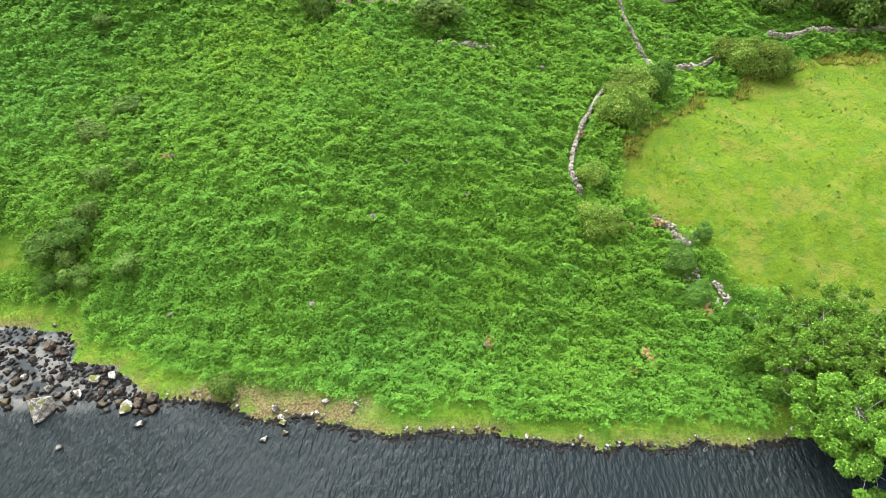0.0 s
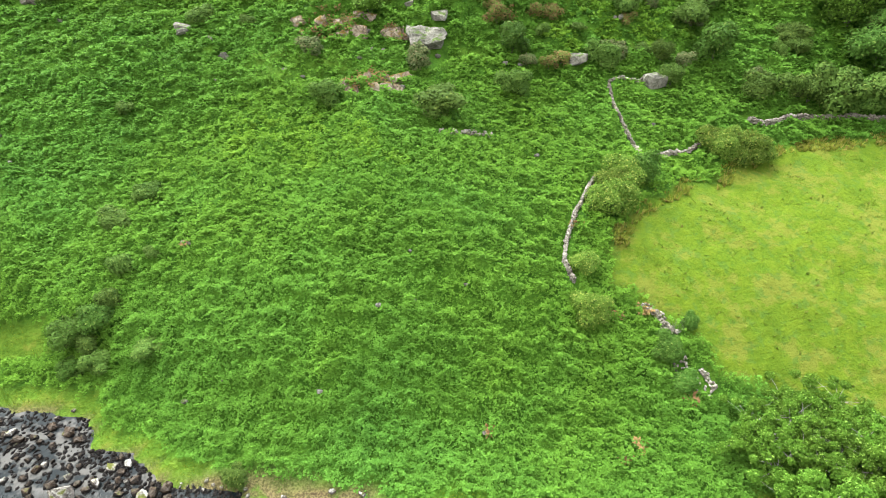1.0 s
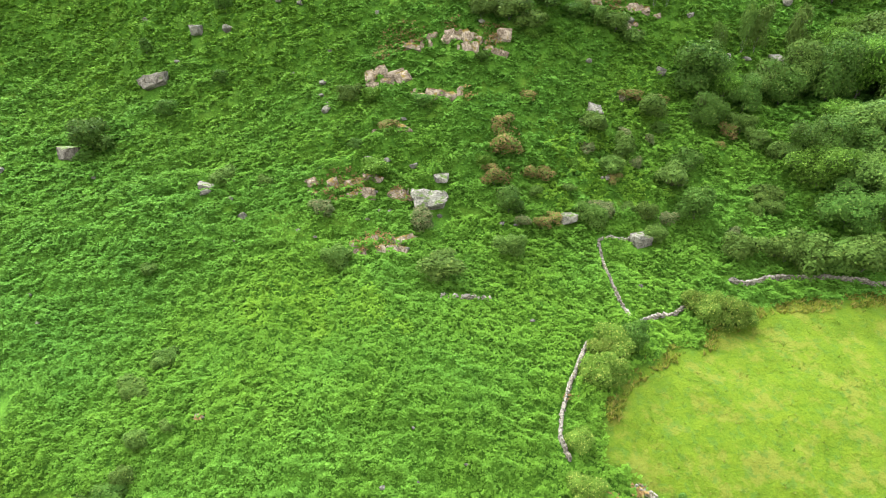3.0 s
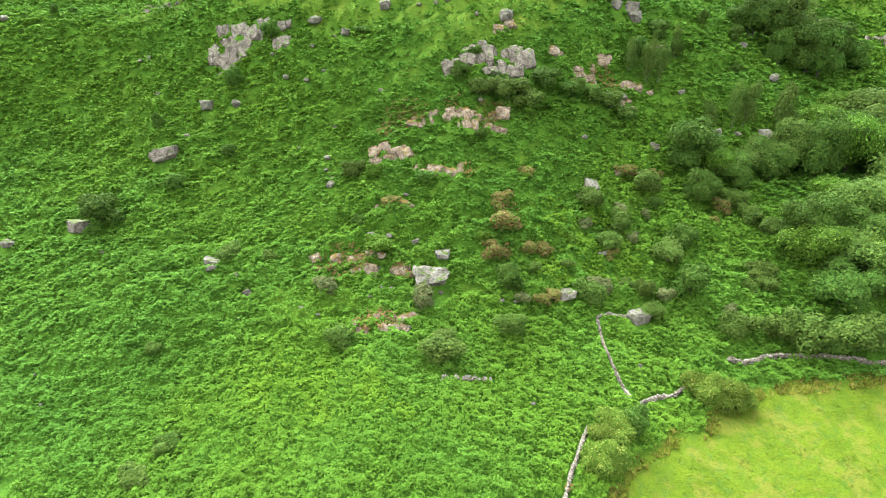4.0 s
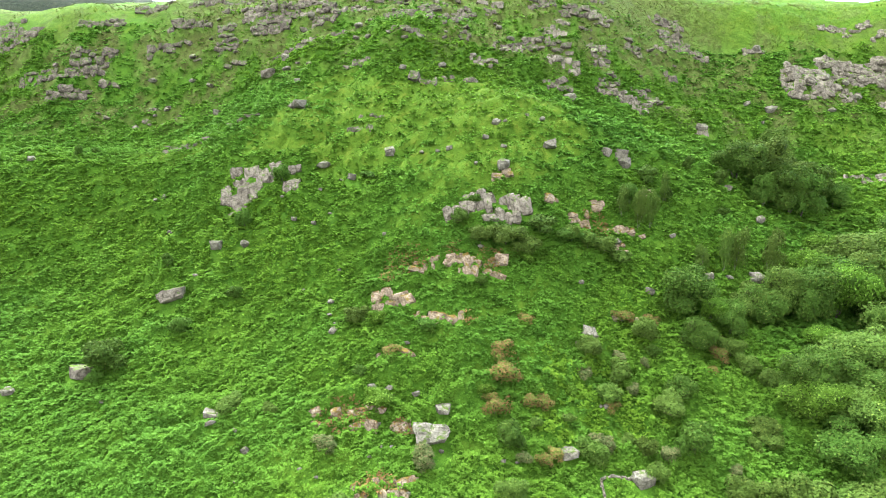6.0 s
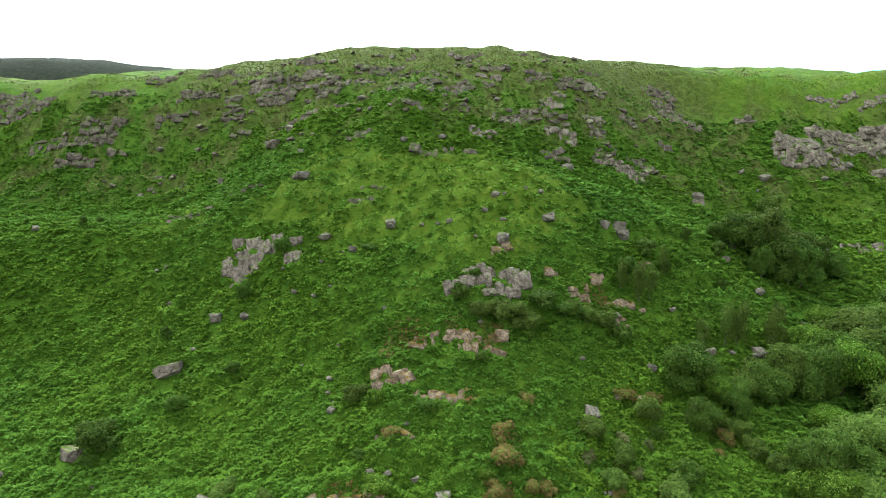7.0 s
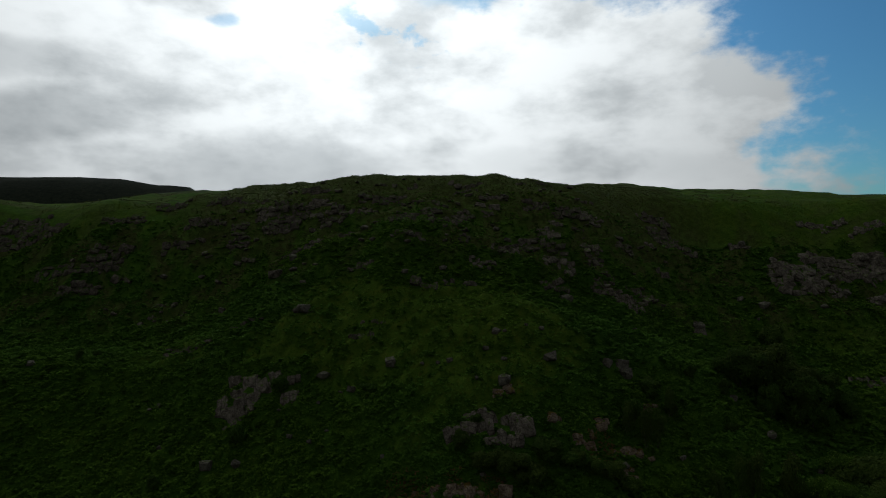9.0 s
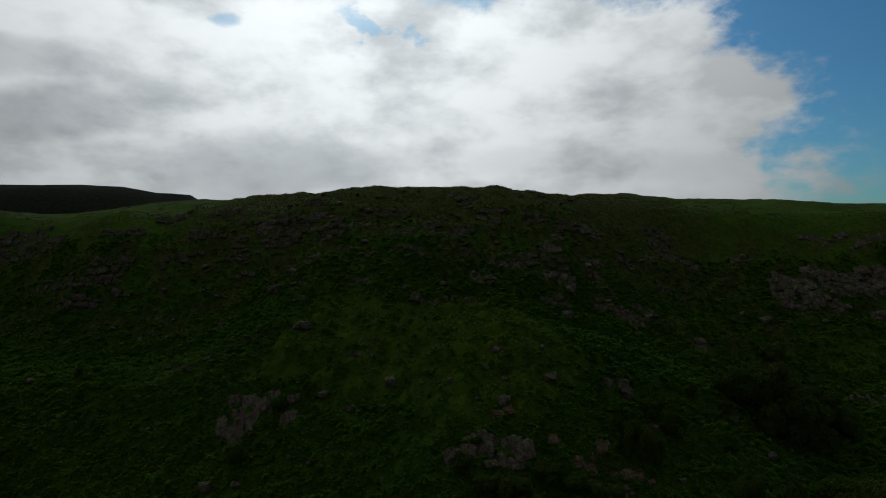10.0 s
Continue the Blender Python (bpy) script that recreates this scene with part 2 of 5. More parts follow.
BARK = bark_of("bark", (0.035, 0.03, 0.024), (0.11, 0.095, 0.08))
PALE_BARK = bark_of("pale_bark", (0.075, 0.066, 0.052), (0.19, 0.172, 0.145))

# ---- landform ----
# height of the hillside along y, metres above the loch
PROFILE = [(20, 1.5), (28, -2.6), (40, 2.6), (55, 8.8), (75, 10.5), (95, 14.8), (115, 22.9), (135, 33.6), (155, 50.5), (175, 64.2), (195, 62.5), (215, 78.2), (235, 108.8), (255, 126.3), (300, 125.8), (360, 126.0), (450, 115.0)]
# knolls and hollows: centre x, y, reach x, y, height
LOWER_LAND = [
    (-10, 210, 28, 20, 21.5),
    (20, 170, 28, 50, 15.2),
    (50, 210, 28, 32, 12.7),
    (-50, 200, 28, 32, 17.4),
    (-10, 130, 28, 80, 6.8),
    (80, 110, 28, 20, 5.9),
    (-140, 50, 70, 20, -8.6),
    (110, 170, 28, 32, -11.0),
    (-100, 150, 28, 20, -7.2),
]
UPPER_LAND = [
    (70, 262, 22, 26, -4.6),
    (268, 300, 60, 45, -4.0),
    (-260, 340, 70, 80, -28.6),
    (160, 240, 28, 32, -14.7),
    (250, 320, 28, 20, -4.3),
    (-130, 270, 28, 32, -11.2),
    (100, 240, 28, 20, -15.3),
    (-30, 340, 45, 32, -4.6),
    (210, 280, 28, 20, -9.0),
    (70, 340, 28, 20, -10.5),
    (90, 310, 28, 20, 3.6),
    (-180, 240, 28, 50, -13.3),
    (-100, 360, 28, 50, -4.8),
    (-80, 260, 28, 20, -9.0),
    (120, 270, 28, 32, -5.5),
]
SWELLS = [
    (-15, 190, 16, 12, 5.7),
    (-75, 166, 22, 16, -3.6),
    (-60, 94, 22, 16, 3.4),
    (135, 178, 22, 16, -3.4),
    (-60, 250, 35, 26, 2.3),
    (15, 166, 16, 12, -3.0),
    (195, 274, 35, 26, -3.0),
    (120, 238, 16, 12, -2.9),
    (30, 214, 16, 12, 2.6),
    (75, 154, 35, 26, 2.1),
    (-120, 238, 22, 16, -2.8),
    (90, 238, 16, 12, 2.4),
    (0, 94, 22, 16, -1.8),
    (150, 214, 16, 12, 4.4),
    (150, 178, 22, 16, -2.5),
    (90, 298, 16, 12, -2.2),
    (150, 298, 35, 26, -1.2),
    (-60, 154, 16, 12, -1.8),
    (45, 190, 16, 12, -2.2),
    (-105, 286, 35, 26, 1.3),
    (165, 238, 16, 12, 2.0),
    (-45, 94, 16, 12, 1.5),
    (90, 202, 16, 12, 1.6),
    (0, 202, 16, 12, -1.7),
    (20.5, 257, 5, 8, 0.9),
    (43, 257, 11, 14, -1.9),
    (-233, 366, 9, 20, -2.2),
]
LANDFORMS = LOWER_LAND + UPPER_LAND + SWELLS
SHORE_X = [-400, -150, -110, -80, -60, -48, -44, -39.7, -37.5, -33.4, -30.8, -29.3, -26.2, -24.2, -20.7, -18.2, -14.3, -11.9, -10.2, -5, 2.7, 8.8, 12.8, 20.8, 25.4, 31, 45, 70, 100, 150, 400]
SHORE_Y = [75, 57, 50, 44, 39.5, 37.2, 36.9, 35.7, 32.5, 31.7, 30.5, 28.8, 27.6, 28.4, 27.6, 25.8, 25.6, 26.0, 24.8, 24.8, 24.5, 23.6, 23.2, 23.2, 23.4, 23.4, 24, 26, 30, 36, 60]
PX, PY = [p[0] for p in PROFILE], [p[1] for p in PROFILE]


def smooth(a, b, v):
    t = np.clip((v - a) / (b - a), 0, 1)
    return t * t * (3 - 2 * t)


def waves(x, y, size, seed, octaves=3):
    """Irregular swell of about +-1 and the given wavelength."""
    rs = np.random.RandomState(seed)
    out, amp, tot = 0 * x, 1.0, 0.0
    for _ in range(octaves):
        for _ in range(4):
            a, p = rs.uniform(0, 6.283), rs.uniform(0, 6.283)
            k = 6.283 / (size * rs.uniform(0.75, 1.35))
            out = out + amp * np.sin(k * (x * math.cos(a) + y * math.sin(a)) + p + 1.3 * np.sin(0.37 * k * (x * math.sin(a) - y * math.cos(a)) + 2 * p))
        tot += amp * 1.6
        size, amp = size * 0.47, amp * 0.55
    return out / tot


def shore(x):
    return np.interp(x, SHORE_X, SHORE_Y) + 0.35 * waves(x, 0 * x, 5, 5, 2)


def height(x, y):
    """Ground height, metres above the water."""
    x, y = np.asarray(x, float), np.asarray(y, float)
    z = sum(np.interp(y + o, PX, PY) for o in np.linspace(-8, 8, 9)) / 9
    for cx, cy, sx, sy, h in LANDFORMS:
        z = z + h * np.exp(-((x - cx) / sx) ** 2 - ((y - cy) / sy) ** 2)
    z = z + 0.5 * waves(x, y, 17, 3) * smooth(30, 60, y)
    z = z + 0.7 * waves(x, y, 26, 8) * smooth(185, 215, y) * (1 - 0.6 * smooth(235, 250, y))
    # slanting rills and terraces
    z = z + 0.85 * waves(0.8 * x + 0.6 * y, 2.2 * (0.8 * y - 0.6 * x), 15, 91) * smooth(70, 105, y) * (1 - smooth(222, 248, y))
    # moor behind the crest, and beyond it the ridge painted darker for cloud shadow
    z = z - 14 * smooth(430, 900, y)
    ridge = 134.3 + 0.9 * waves(x, y, 40, 14) - 5 * smooth(-225, -180, x) - 16 * smooth(-170, -146, x) - 17 * ((y - 365) / 40) ** 2
    z = np.where(x < -140, np.maximum(z, ridge), z)
    z = z * (1 - smooth(900, 3600, np.hypot(x, y)))
    s = y - shore(x)
    land = np.maximum(z, 0.35 + 0.06 * np.minimum(np.maximum(s, 0), 12))
    bank = 0.25 + (land - 0.25) * smooth(0, 14, s)
    bank = np.where(s < 0.8, -0.15 + 0.5 * s, np.maximum(bank, 0.25))
    deep = -0.15 + np.maximum(s * 0.16, -7)
    return np.where(s > 0, bank, deep)

# ---- ground and water ----
FIELD = [(20.5, 50), (21.5, 56), (24.5, 61.5), (30, 65.5), (40, 70), (52, 77.5), (68, 79), (90, 80), (130, 74), (150, 40), (60, 27), (46, 35.5), (37, 38), (31.5, 39.5), (30, 44), (25.5, 47)]


def inside(x, y, poly, soft=1.0):
    """1 inside the polygon, 0 outside, with a soft edge."""
    x, y = np.asarray(x, float), np.asarray(y, float)
    odd, near = np.zeros(x.shape, bool), np.full(x.shape, 1e9)
    for (ax, ay), (bx, by) in zip(poly, poly[1:] + poly[:1]):
        cross = (ay > y) != (by > y)
        odd ^= cross & (x < (bx - ax) * (y - ay) / (by - ay + 1e-9) + ax)
        t = np.clip(((x - ax) * (bx - ax) + (y - ay) * (by - ay)) / ((bx - ax) ** 2 + (by - ay) ** 2), 0, 1)
        near = np.minimum(near, np.hypot(x - ax - t * (bx - ax), y - ay - t * (by - ay)))
    return smooth(-soft, soft, np.where(odd, near, -near))


def blob(x, y, cx, cy, rx, ry):
    return 1 - smooth(0.35, 1.45, np.hypot((x - cx) / rx, (y - cy) / ry) + 0.22 * waves(x, y, 7, 21))


# short turf on the hill: the top of the spur, the shoulder and lawn to the east, the saddle and shelf to the west
SPUR_TOP = [(-61.9, 169.7), (-56.0, 179.0), (-47.0, 193.8), (-32.6, 198.9), (-12.7, 190.3), (9.7, 193.1), (26.5, 191.4), (36.3, 175.8), (42.9, 166.7), (32.2, 154.1), (16.4, 149.1), (1.6, 147.6), (-6.9, 141.3), (-12.9, 144.9), (-4.4, 152.8), (-14.0, 159.7), (-26.7, 159.6), (-40.7, 165.7)]
EAST_SHOULDER = [(77.3, 257.3), (128.4, 259.7), (183.2, 245.6), (174.1, 233.9), (139.9, 236.3), (126.8, 240.4), (108.0, 245.7), (96.2, 253.6)]
EAST_LAWN = [(126.8, 209.0), (160.5, 209.7), (151.3, 196.7), (129.4, 199.0)]
WEST_SADDLE = [(-186.4, 264.3), (-110.5, 250.4), (-129.2, 243.9), (-149.7, 233.8), (-161.4, 237.9)]
WEST_SHELF = [(-101.3, 176.2), (-93.8, 193.7), (-72.7, 184), (-70.1, 173.4), (-88.8, 175.8)]
OLD_CLEARING = [(-36.1, 89.6), (-32.1, 99.3), (-18.4, 96.6), (-9.3, 90.1), (-23.2, 87.0)]


def zones(x, y):
    """Shares of pasture, short grass, heath and bare shingle."""
    s = y - shore(x)
    field = inside(x + 0.6 * waves(x, y, 6, 2), y + 0.6 * waves(x, y, 6, 4), FIELD)
    edge = 2.2 + 1.1 * waves(x, y, 6, 12) + 1.0 * smooth(-22, -30, x)
    bank = (1 - smooth(edge - 0.8, edge + 0.8, s)) * (s > -1)
    bank = np.maximum(bank, 1 - smooth(0.8, 1.1, np.hypot((x + 53.5) / 5.6, (y - 45.6) / 2.6) + 0.2 * waves(x, y, 5, 22)))
    wx, wy = x + 2.5 * waves(x, y, 11, 21), y + 2.5 * waves(x, y, 11, 23)
    crown = np.maximum.reduce([inside(wx, wy, SPUR_TOP, 3.0), inside(wx, wy, EAST_SHOULDER, 5.0), blob(x, y, 185, 275, 70, 42), 0.8 * inside(wx, wy, EAST_LAWN, 4.0),
                               inside(wx, wy, WEST_SADDLE, 5.0), blob(x, y, -160, 275, 50, 18), 0.7 * inside(wx, wy, WEST_SHELF, 3.0), 0.55 * inside(wx, wy, OLD_CLEARING, 3.0)])
    streak = 0.5 * smooth(0.3, 0.8, waves(0.8 * x + 0.6 * y, 2.0 * (0.8 * y - 0.6 * x), 16, 71)) * smooth(70, 110, y)
    crown = np.maximum(crown, streak)
    crown = crown * (0.55 + 0.45 * smooth(-0.5, 0.4, waves(x, y, 9, 33)))
    grass = np.maximum(bank, 0.8 * crown)
    heath = smooth(-0.15, 0.35, waves(x, y, 20, 31)) * smooth(192, 214, y) * (1 - 0.85 * crown)
    heath = np.maximum(heath, 0.8 * smooth(212, 236, y + 8 * waves(x, y, 18, 35)) * smooth(-125, -95, x) * (1 - smooth(90, 130, x)))
    heath = np.clip(heath, 0, 0.9)
    beach = blob(x, y, -20.5, 28.0, 7, 2.2) + blob(x, y, -10.2, 27.2, 4.0, 1.7) + 0.9 * (1 - smooth(0.1, 0.9, np.abs(s - 0.2)))
    return field, np.clip(grass, 0, 1) * (1 - field), np.clip(heath, 0, 1), np.clip(beach, 0, 1) * (s > -3)


def axis(lo, hi, step, end, grow=1.14):
    """Grid lines, even between lo and hi and ever wider beyond."""
    out, d, v = list(np.arange(lo, hi + step / 2, step)), step, hi
    while v < end:
        d *= grow
        v += d
        out.append(v)
    d, v = step, lo
    while v > -end:
        d *= grow
        v -= d
        out.insert(0, v)
    return np.array(out)


def mesh_of(name, v, faces, materials, smoothed=False, slots=None):
    """A mesh from an array of places and an array of faces with the same number of corners."""
    me = bpy.data.meshes.new(name)
    n, k = faces.shape
    me.vertices.add(len(v))
    me.vertices.foreach_set("co", np.ascontiguousarray(v, np.float32).ravel())
    me.loops.add(n * k)
    me.loops.foreach_set("vertex_index", np.ascontiguousarray(faces, np.int32).ravel())
    me.polygons.add(n)
    me.polygons.foreach_set("loop_start", np.arange(0, n * k, k, dtype=np.int32))
    me.polygons.foreach_set("use_smooth", np.full(n, smoothed))
    if slots is not None:
        me.polygons.foreach_set("material_index", np.ascontiguousarray(slots, np.int32))
    me.update(calc_edges=True)
    for m in materials:
        me.materials.append(m)
    return me


def sheet(name, xs, ys, zf, material):
    gx, gy = np.meshgrid(xs, ys)
    v = np.stack([gx.ravel(), gy.ravel(), zf(gx.ravel(), gy.ravel())], 1)
    i = (np.arange(len(ys) - 1)[:, None] * len(xs) + np.arange(len(xs) - 1)[None]).ravel()
    return v, mesh_of(name, v, np.stack([i, i + 1, i + len(xs) + 1, i + len(xs)], 1), [material], True)


def earth_material():
    m, nt, b, o = surface("hillside")
    at = place_of(nt)
    zone = nt.nodes.new("ShaderNodeAttribute")
    zone.attribute_name = "zone"
    zs = nt.nodes.new("ShaderNodeSeparateXYZ")
    nt.links.new(zone.outputs["Vector"], zs.inputs[0])
    bare = nt.nodes.new("ShaderNodeAttribute")
    bare.attribute_name = "bare"
    big, mid, fine = noise_of(nt, at, 0.05, 4.0, 0.6), noise_of(nt, at, 0.45, 5.0, 0.65), noise_of(nt, at, 2.6, 5.0, 0.7)
    tone = rng(nt, ma(nt, "MULTIPLY_ADD", fine, 0.5, ma(nt, "MULTIPLY", mid, 0.5)), 0.36, 0.64)
    col = mixc(nt, tone, (0.026, 0.068, 0.008), (0.062, 0.134, 0.0135))
    short = mixc(nt, tone, (0.040, 0.080, 0.008), (0.074, 0.118, 0.012))
    short = mixc(nt, rng(nt, mid, 0.52, 0.68), short, (0.088, 0.106, 0.015))
    col = mixc(nt, zs.outputs[1], col, short)
    moor = mixc(nt, tone, (0.032, 0.042, 0.012), (0.088, 0.090, 0.028))
    moor = mixc(nt, rng(nt, mid, 0.48, 0.6), moor, (0.068, 0.100, 0.024))
    col = mixc(nt, zs.outputs[2], col, moor)
    pos = nt.nodes.new("ShaderNodeSeparateXYZ")
    nt.links.new(at, pos.inputs[0])
    # cloud shadow on the far western ridge, painted into its dark heather colour
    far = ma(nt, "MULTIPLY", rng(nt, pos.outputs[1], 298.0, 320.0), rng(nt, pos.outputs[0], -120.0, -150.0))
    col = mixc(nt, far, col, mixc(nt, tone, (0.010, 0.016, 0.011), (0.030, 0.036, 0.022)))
    lea = mixc(nt, tone, (0.044, 0.078, 0.006), (0.076, 0.106, 0.008))
    lea = mixc(nt, ma(nt, "MULTIPLY", rng(nt, noise_of(nt, at, 0.25, 5.0, 0.7), 0.50, 0.60), 0.85), lea, (0.092, 0.100, 0.015))
    lea = mixc(nt, ma(nt, "MULTIPLY", rng(nt, noise_of(nt, at, 0.8, 4.0, 0.65), 0.54, 0.62), 0.7), lea, (0.045, 0.082, 0.012))
    col = mixc(nt, zs.outputs[0], col, lea)
    shingle = mixc(nt, rng(nt, noise_of(nt, at, 5.0, 3.0, 0.6), 0.4, 0.6), (0.045, 0.032, 0.016), (0.105, 0.080, 0.036))
    col = mixc(nt, ma(nt, "MULTIPLY", bare.outputs["Fac"], rng(nt, mid, 0.3, 0.5)), col, shingle)
    nt.links.new(col, b.inputs["Base Color"])
    b.inputs["Roughness"].default_value = 0.95
    b.inputs["Specular IOR Level"].default_value = 0.03
    bump(nt, ma(nt, "MULTIPLY_ADD", fine, 0.4, mid), 1.0, 0.5, b)
    return m


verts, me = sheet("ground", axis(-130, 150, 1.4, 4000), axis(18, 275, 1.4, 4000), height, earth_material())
zf, zg, zh, zb = zones(verts[:, 0], verts[:, 1])
me.attributes.new("zone", "FLOAT_VECTOR", "POINT").data.foreach_set("vector", np.stack([zf, zg, zh], 1).astype(np.float32).ravel())
me.attributes.new("bare", "FLOAT", "POINT").data.foreach_set("value", zb.astype(np.float32))
tagged(new("ground", me), "green hillside rising steeply from a loch shore", "hillside", kind="structure")


def water_material():
    m, nt, b, o = surface("loch_water")
    at = place_of(nt)
    turn = nd(nt, "Mapping", {"Vector": at, "Rotation": (0, 0, radians(-28)), "Scale": (1.0, 0.4, 1)})
    ripple = ma(nt, "ADD", noise_of(nt, turn, 2.4, 3.0, 0.5, 0.15), ma(nt, "MULTIPLY", noise_of(nt, turn, 7.0, 2.0, 0.5), 0.14))
    b.inputs["Roughness"].default_value = 0.06
    b.inputs["IOR"].default_value = 1.33
    b.inputs["Specular IOR Level"].default_value = 0.09
    calm = rng(nt, noise_of(nt, at, 0.07, 2.0), 0.35, 0.6, 0.35, 1.0)
    pos = nt.nodes.new("ShaderNodeSeparateXYZ")
    nt.links.new(at, pos.inputs[0])
    lee = ma(nt, "MULTIPLY", rng(nt, pos.outputs[0], -25.0, -29.0), rng(nt, pos.outputs[1], 26.5, 29.0))
    silt = ma(nt, "MULTIPLY", lee, rng(nt, noise_of(nt, at, 0.45, 3.0, 0.6), 0.42, 0.58))
    nt.links.new(mixc(nt, silt, (0.006, 0.008, 0.008), (0.055, 0.05, 0.043)), b.inputs["Base Color"])
    calm = ma(nt, "MULTIPLY", calm, ma(nt, "MULTIPLY_ADD", lee, -0.9, 1.0))
    bump(nt, ma(nt, "MULTIPLY", ripple, calm), 0.8, 0.6, b)
    return m


_, me = sheet("water", np.linspace(-4000, 4000, 5), np.array([-4000, -800, 0, 80.0]), lambda x, y: 0 * x, water_material())
tagged(new("water", me), "dark rippled loch water", "water", kind="structure")

# ---- kinds of things ----
def part(name, me, parent, label=""):
    ob = new(name, me)
    ob.parent = parent
    return tagged(ob, label) if label else ob


def ball(sub):
    bm = bmesh.new()
    bmesh.ops.create_icosphere(bm, subdivisions=sub, radius=1)
    v = np.array([p.co[:] for p in bm.verts])
    f = np.array([[p.index for p in q.verts] for q in bm.faces])
    bm.free()
    return v / np.linalg.norm(v, axis=1, keepdims=True), f


BALLS = {n: ball(n) for n in (1, 2, 3, 4)}


def rock_shape(seed, sub=3, boxy=0.0, rough=0.05):
    """A broken stone of about unit radius: planes cut from a ball, then weathered."""
    rs = np.random.RandomState(seed)
    d, f = BALLS[sub]
    n = rs.normal(size=(11, 3))
    if boxy:
        n = np.concatenate([np.eye(3), -np.eye(3), n[:5]]) + rs.normal(size=(11, 3)) * (0.12 + 0.3 * (1 - boxy))
    n /= np.linalg.norm(n, axis=1, keepdims=True)
    far = rs.uniform(0.62, 1.0, len(n))
    if boxy:
        far[:6], far[6:] = rs.uniform(0.66, 0.8, 6), rs.uniform(0.85, 1.1, 5)
    r = (far / np.maximum(d @ n.T, 1e-3)).min(1).clip(0, 1.35)
    w = waves(d[:, 0] * 3 + seed, d[:, 1] * 3 + 2 * d[:, 2], 2.2, seed % 97, 3)
    return d * (r * (1 + rough * w))[:, None], f


def hull_shape(seed, boxy=True, extra=9, least=0.42, rough=1.0, cuts=2):
    """A sharp-edged broken stone of about unit half-size: the hull of jittered corners and chips."""
    rs = np.random.RandomState(seed)
    if boxy:
        c = np.array([(a, b, d) for a in (-1, 1) for b in (-1, 1) for d in (-1, 1)], float) * rs.uniform(least, 1.0, (8, 3))
        e = rs.uniform(-1, 1, (extra, 3))
        k = rs.randint(0, 3, extra)
        e[np.arange(extra), k] = np.sign(e[np.arange(extra), k]) * rs.uniform(0.88, 1.06, extra)
        e *= np.where(np.arange(3) == k[:, None], 1, 0.75)
        c = np.concatenate([c, e])
    else:
        c = rs.normal(size=(13 + extra, 3))
        c *= (rs.uniform(0.8, 1.05, len(c)) / np.linalg.norm(c, axis=1))[:, None]
    bm = bmesh.new()
    for q in c:
        bm.verts.new(q)
    bmesh.ops.convex_hull(bm, input=bm.verts)
    bmesh.ops.delete(bm, geom=[q for q in bm.verts if not q.link_faces], context="VERTS")
    bmesh.ops.triangulate(bm, faces=bm.faces)
    bmesh.ops.subdivide_edges(bm, edges=bm.edges, cuts=cuts, use_grid_fill=True)
    bmesh.ops.triangulate(bm, faces=bm.faces)
    bm.verts.index_update()
    v = np.array([q.co[:] for q in bm.verts])
    v += rs.normal(size=v.shape) * 0.016 * rough + 0.035 * rough * waves(v[:, 0] * 4 + seed, v[:, 1] * 4 + 3 * v[:, 2], 2.2, seed % 89)[:, None] * v
    f = np.array([[q.index for q in g.verts] for g in bm.faces])
    bm.free()
    return v, f


def slope_at(x, y):
    """The slope of the ground towards y, as an angle."""
    return math.atan((ground_at(x, y + 2) - ground_at(x, y - 2)) / 4)


def joined(shape_list, places, turns, sizes, tilt=0.35, seed=1):
    """Many small stones in one array: a shape, place, turn and size (3) each."""
    rs = np.random.RandomState(seed)
    vs, fs, k = [], [], 0
    for i, (p, a, s) in enumerate(zip(places, turns, sizes)):
        v, f = shape_list[i % len(shape_list)]
        m = Euler((rs.uniform(-tilt, tilt), rs.uniform(-tilt, tilt), a)).to_matrix()
        vs.append((v * s) @ np.array(m).T + p)
        fs.append(f + k)
        k += len(v)
    return np.concatenate(vs), np.concatenate(fs)


def ground_at(x, y):
    return float(height(x, y))


ROCKS = [mesh_of("boulder", *hull_shape(10 + k, False), [ROCK]) for k in range(8)]
SLABS = [mesh_of("slab", *hull_shape(40 + k), [ROCK]) for k in range(7)]
rnd = random.Random(4)
# ellipses of ground on which rock stands
CLEAR = []


def boulder(x, y, w, label, group, high=0.6, slab=False, material=None, sunk=0.3):
    me = rnd.choice(SLABS if slab else ROCKS)
    if material:
        key = me.name.split(".")[0] + "_" + material.name
        found = bpy.data.meshes.get(key)
        if not found:
            found = me.copy()
            found.name = key
            found.materials.clear()
            found.materials.append(material)
        me = found
    ob = new("boulder", me)
    h = w * high * rnd.uniform(0.85, 1.15)
    CLEAR.append((x, y - 0.25 * w, 0.5 * w, 0.6 * w))
    ob.matrix_basis = Matrix.LocRotScale((x, y, ground_at(x, y) + h * (0.38 - sunk) + 0.45), Euler((rnd.uniform(-0.1, 0.6), rnd.uniform(-0.3, 0.3), rnd.choice((0, 3.14)) + rnd.uniform(-0.5, 0.5))), (w * 0.58 * rnd.uniform(0.85, 1.15), w * 0.5 * rnd.uniform(0.65, 1.05), h * 0.6))
    return tagged(ob, label, "rock", group)


BLOCKS = [hull_shape(60 + k, True, 12, 0.50, 1.9, 1) for k in range(16)]
BLOCK_MESHES = {}


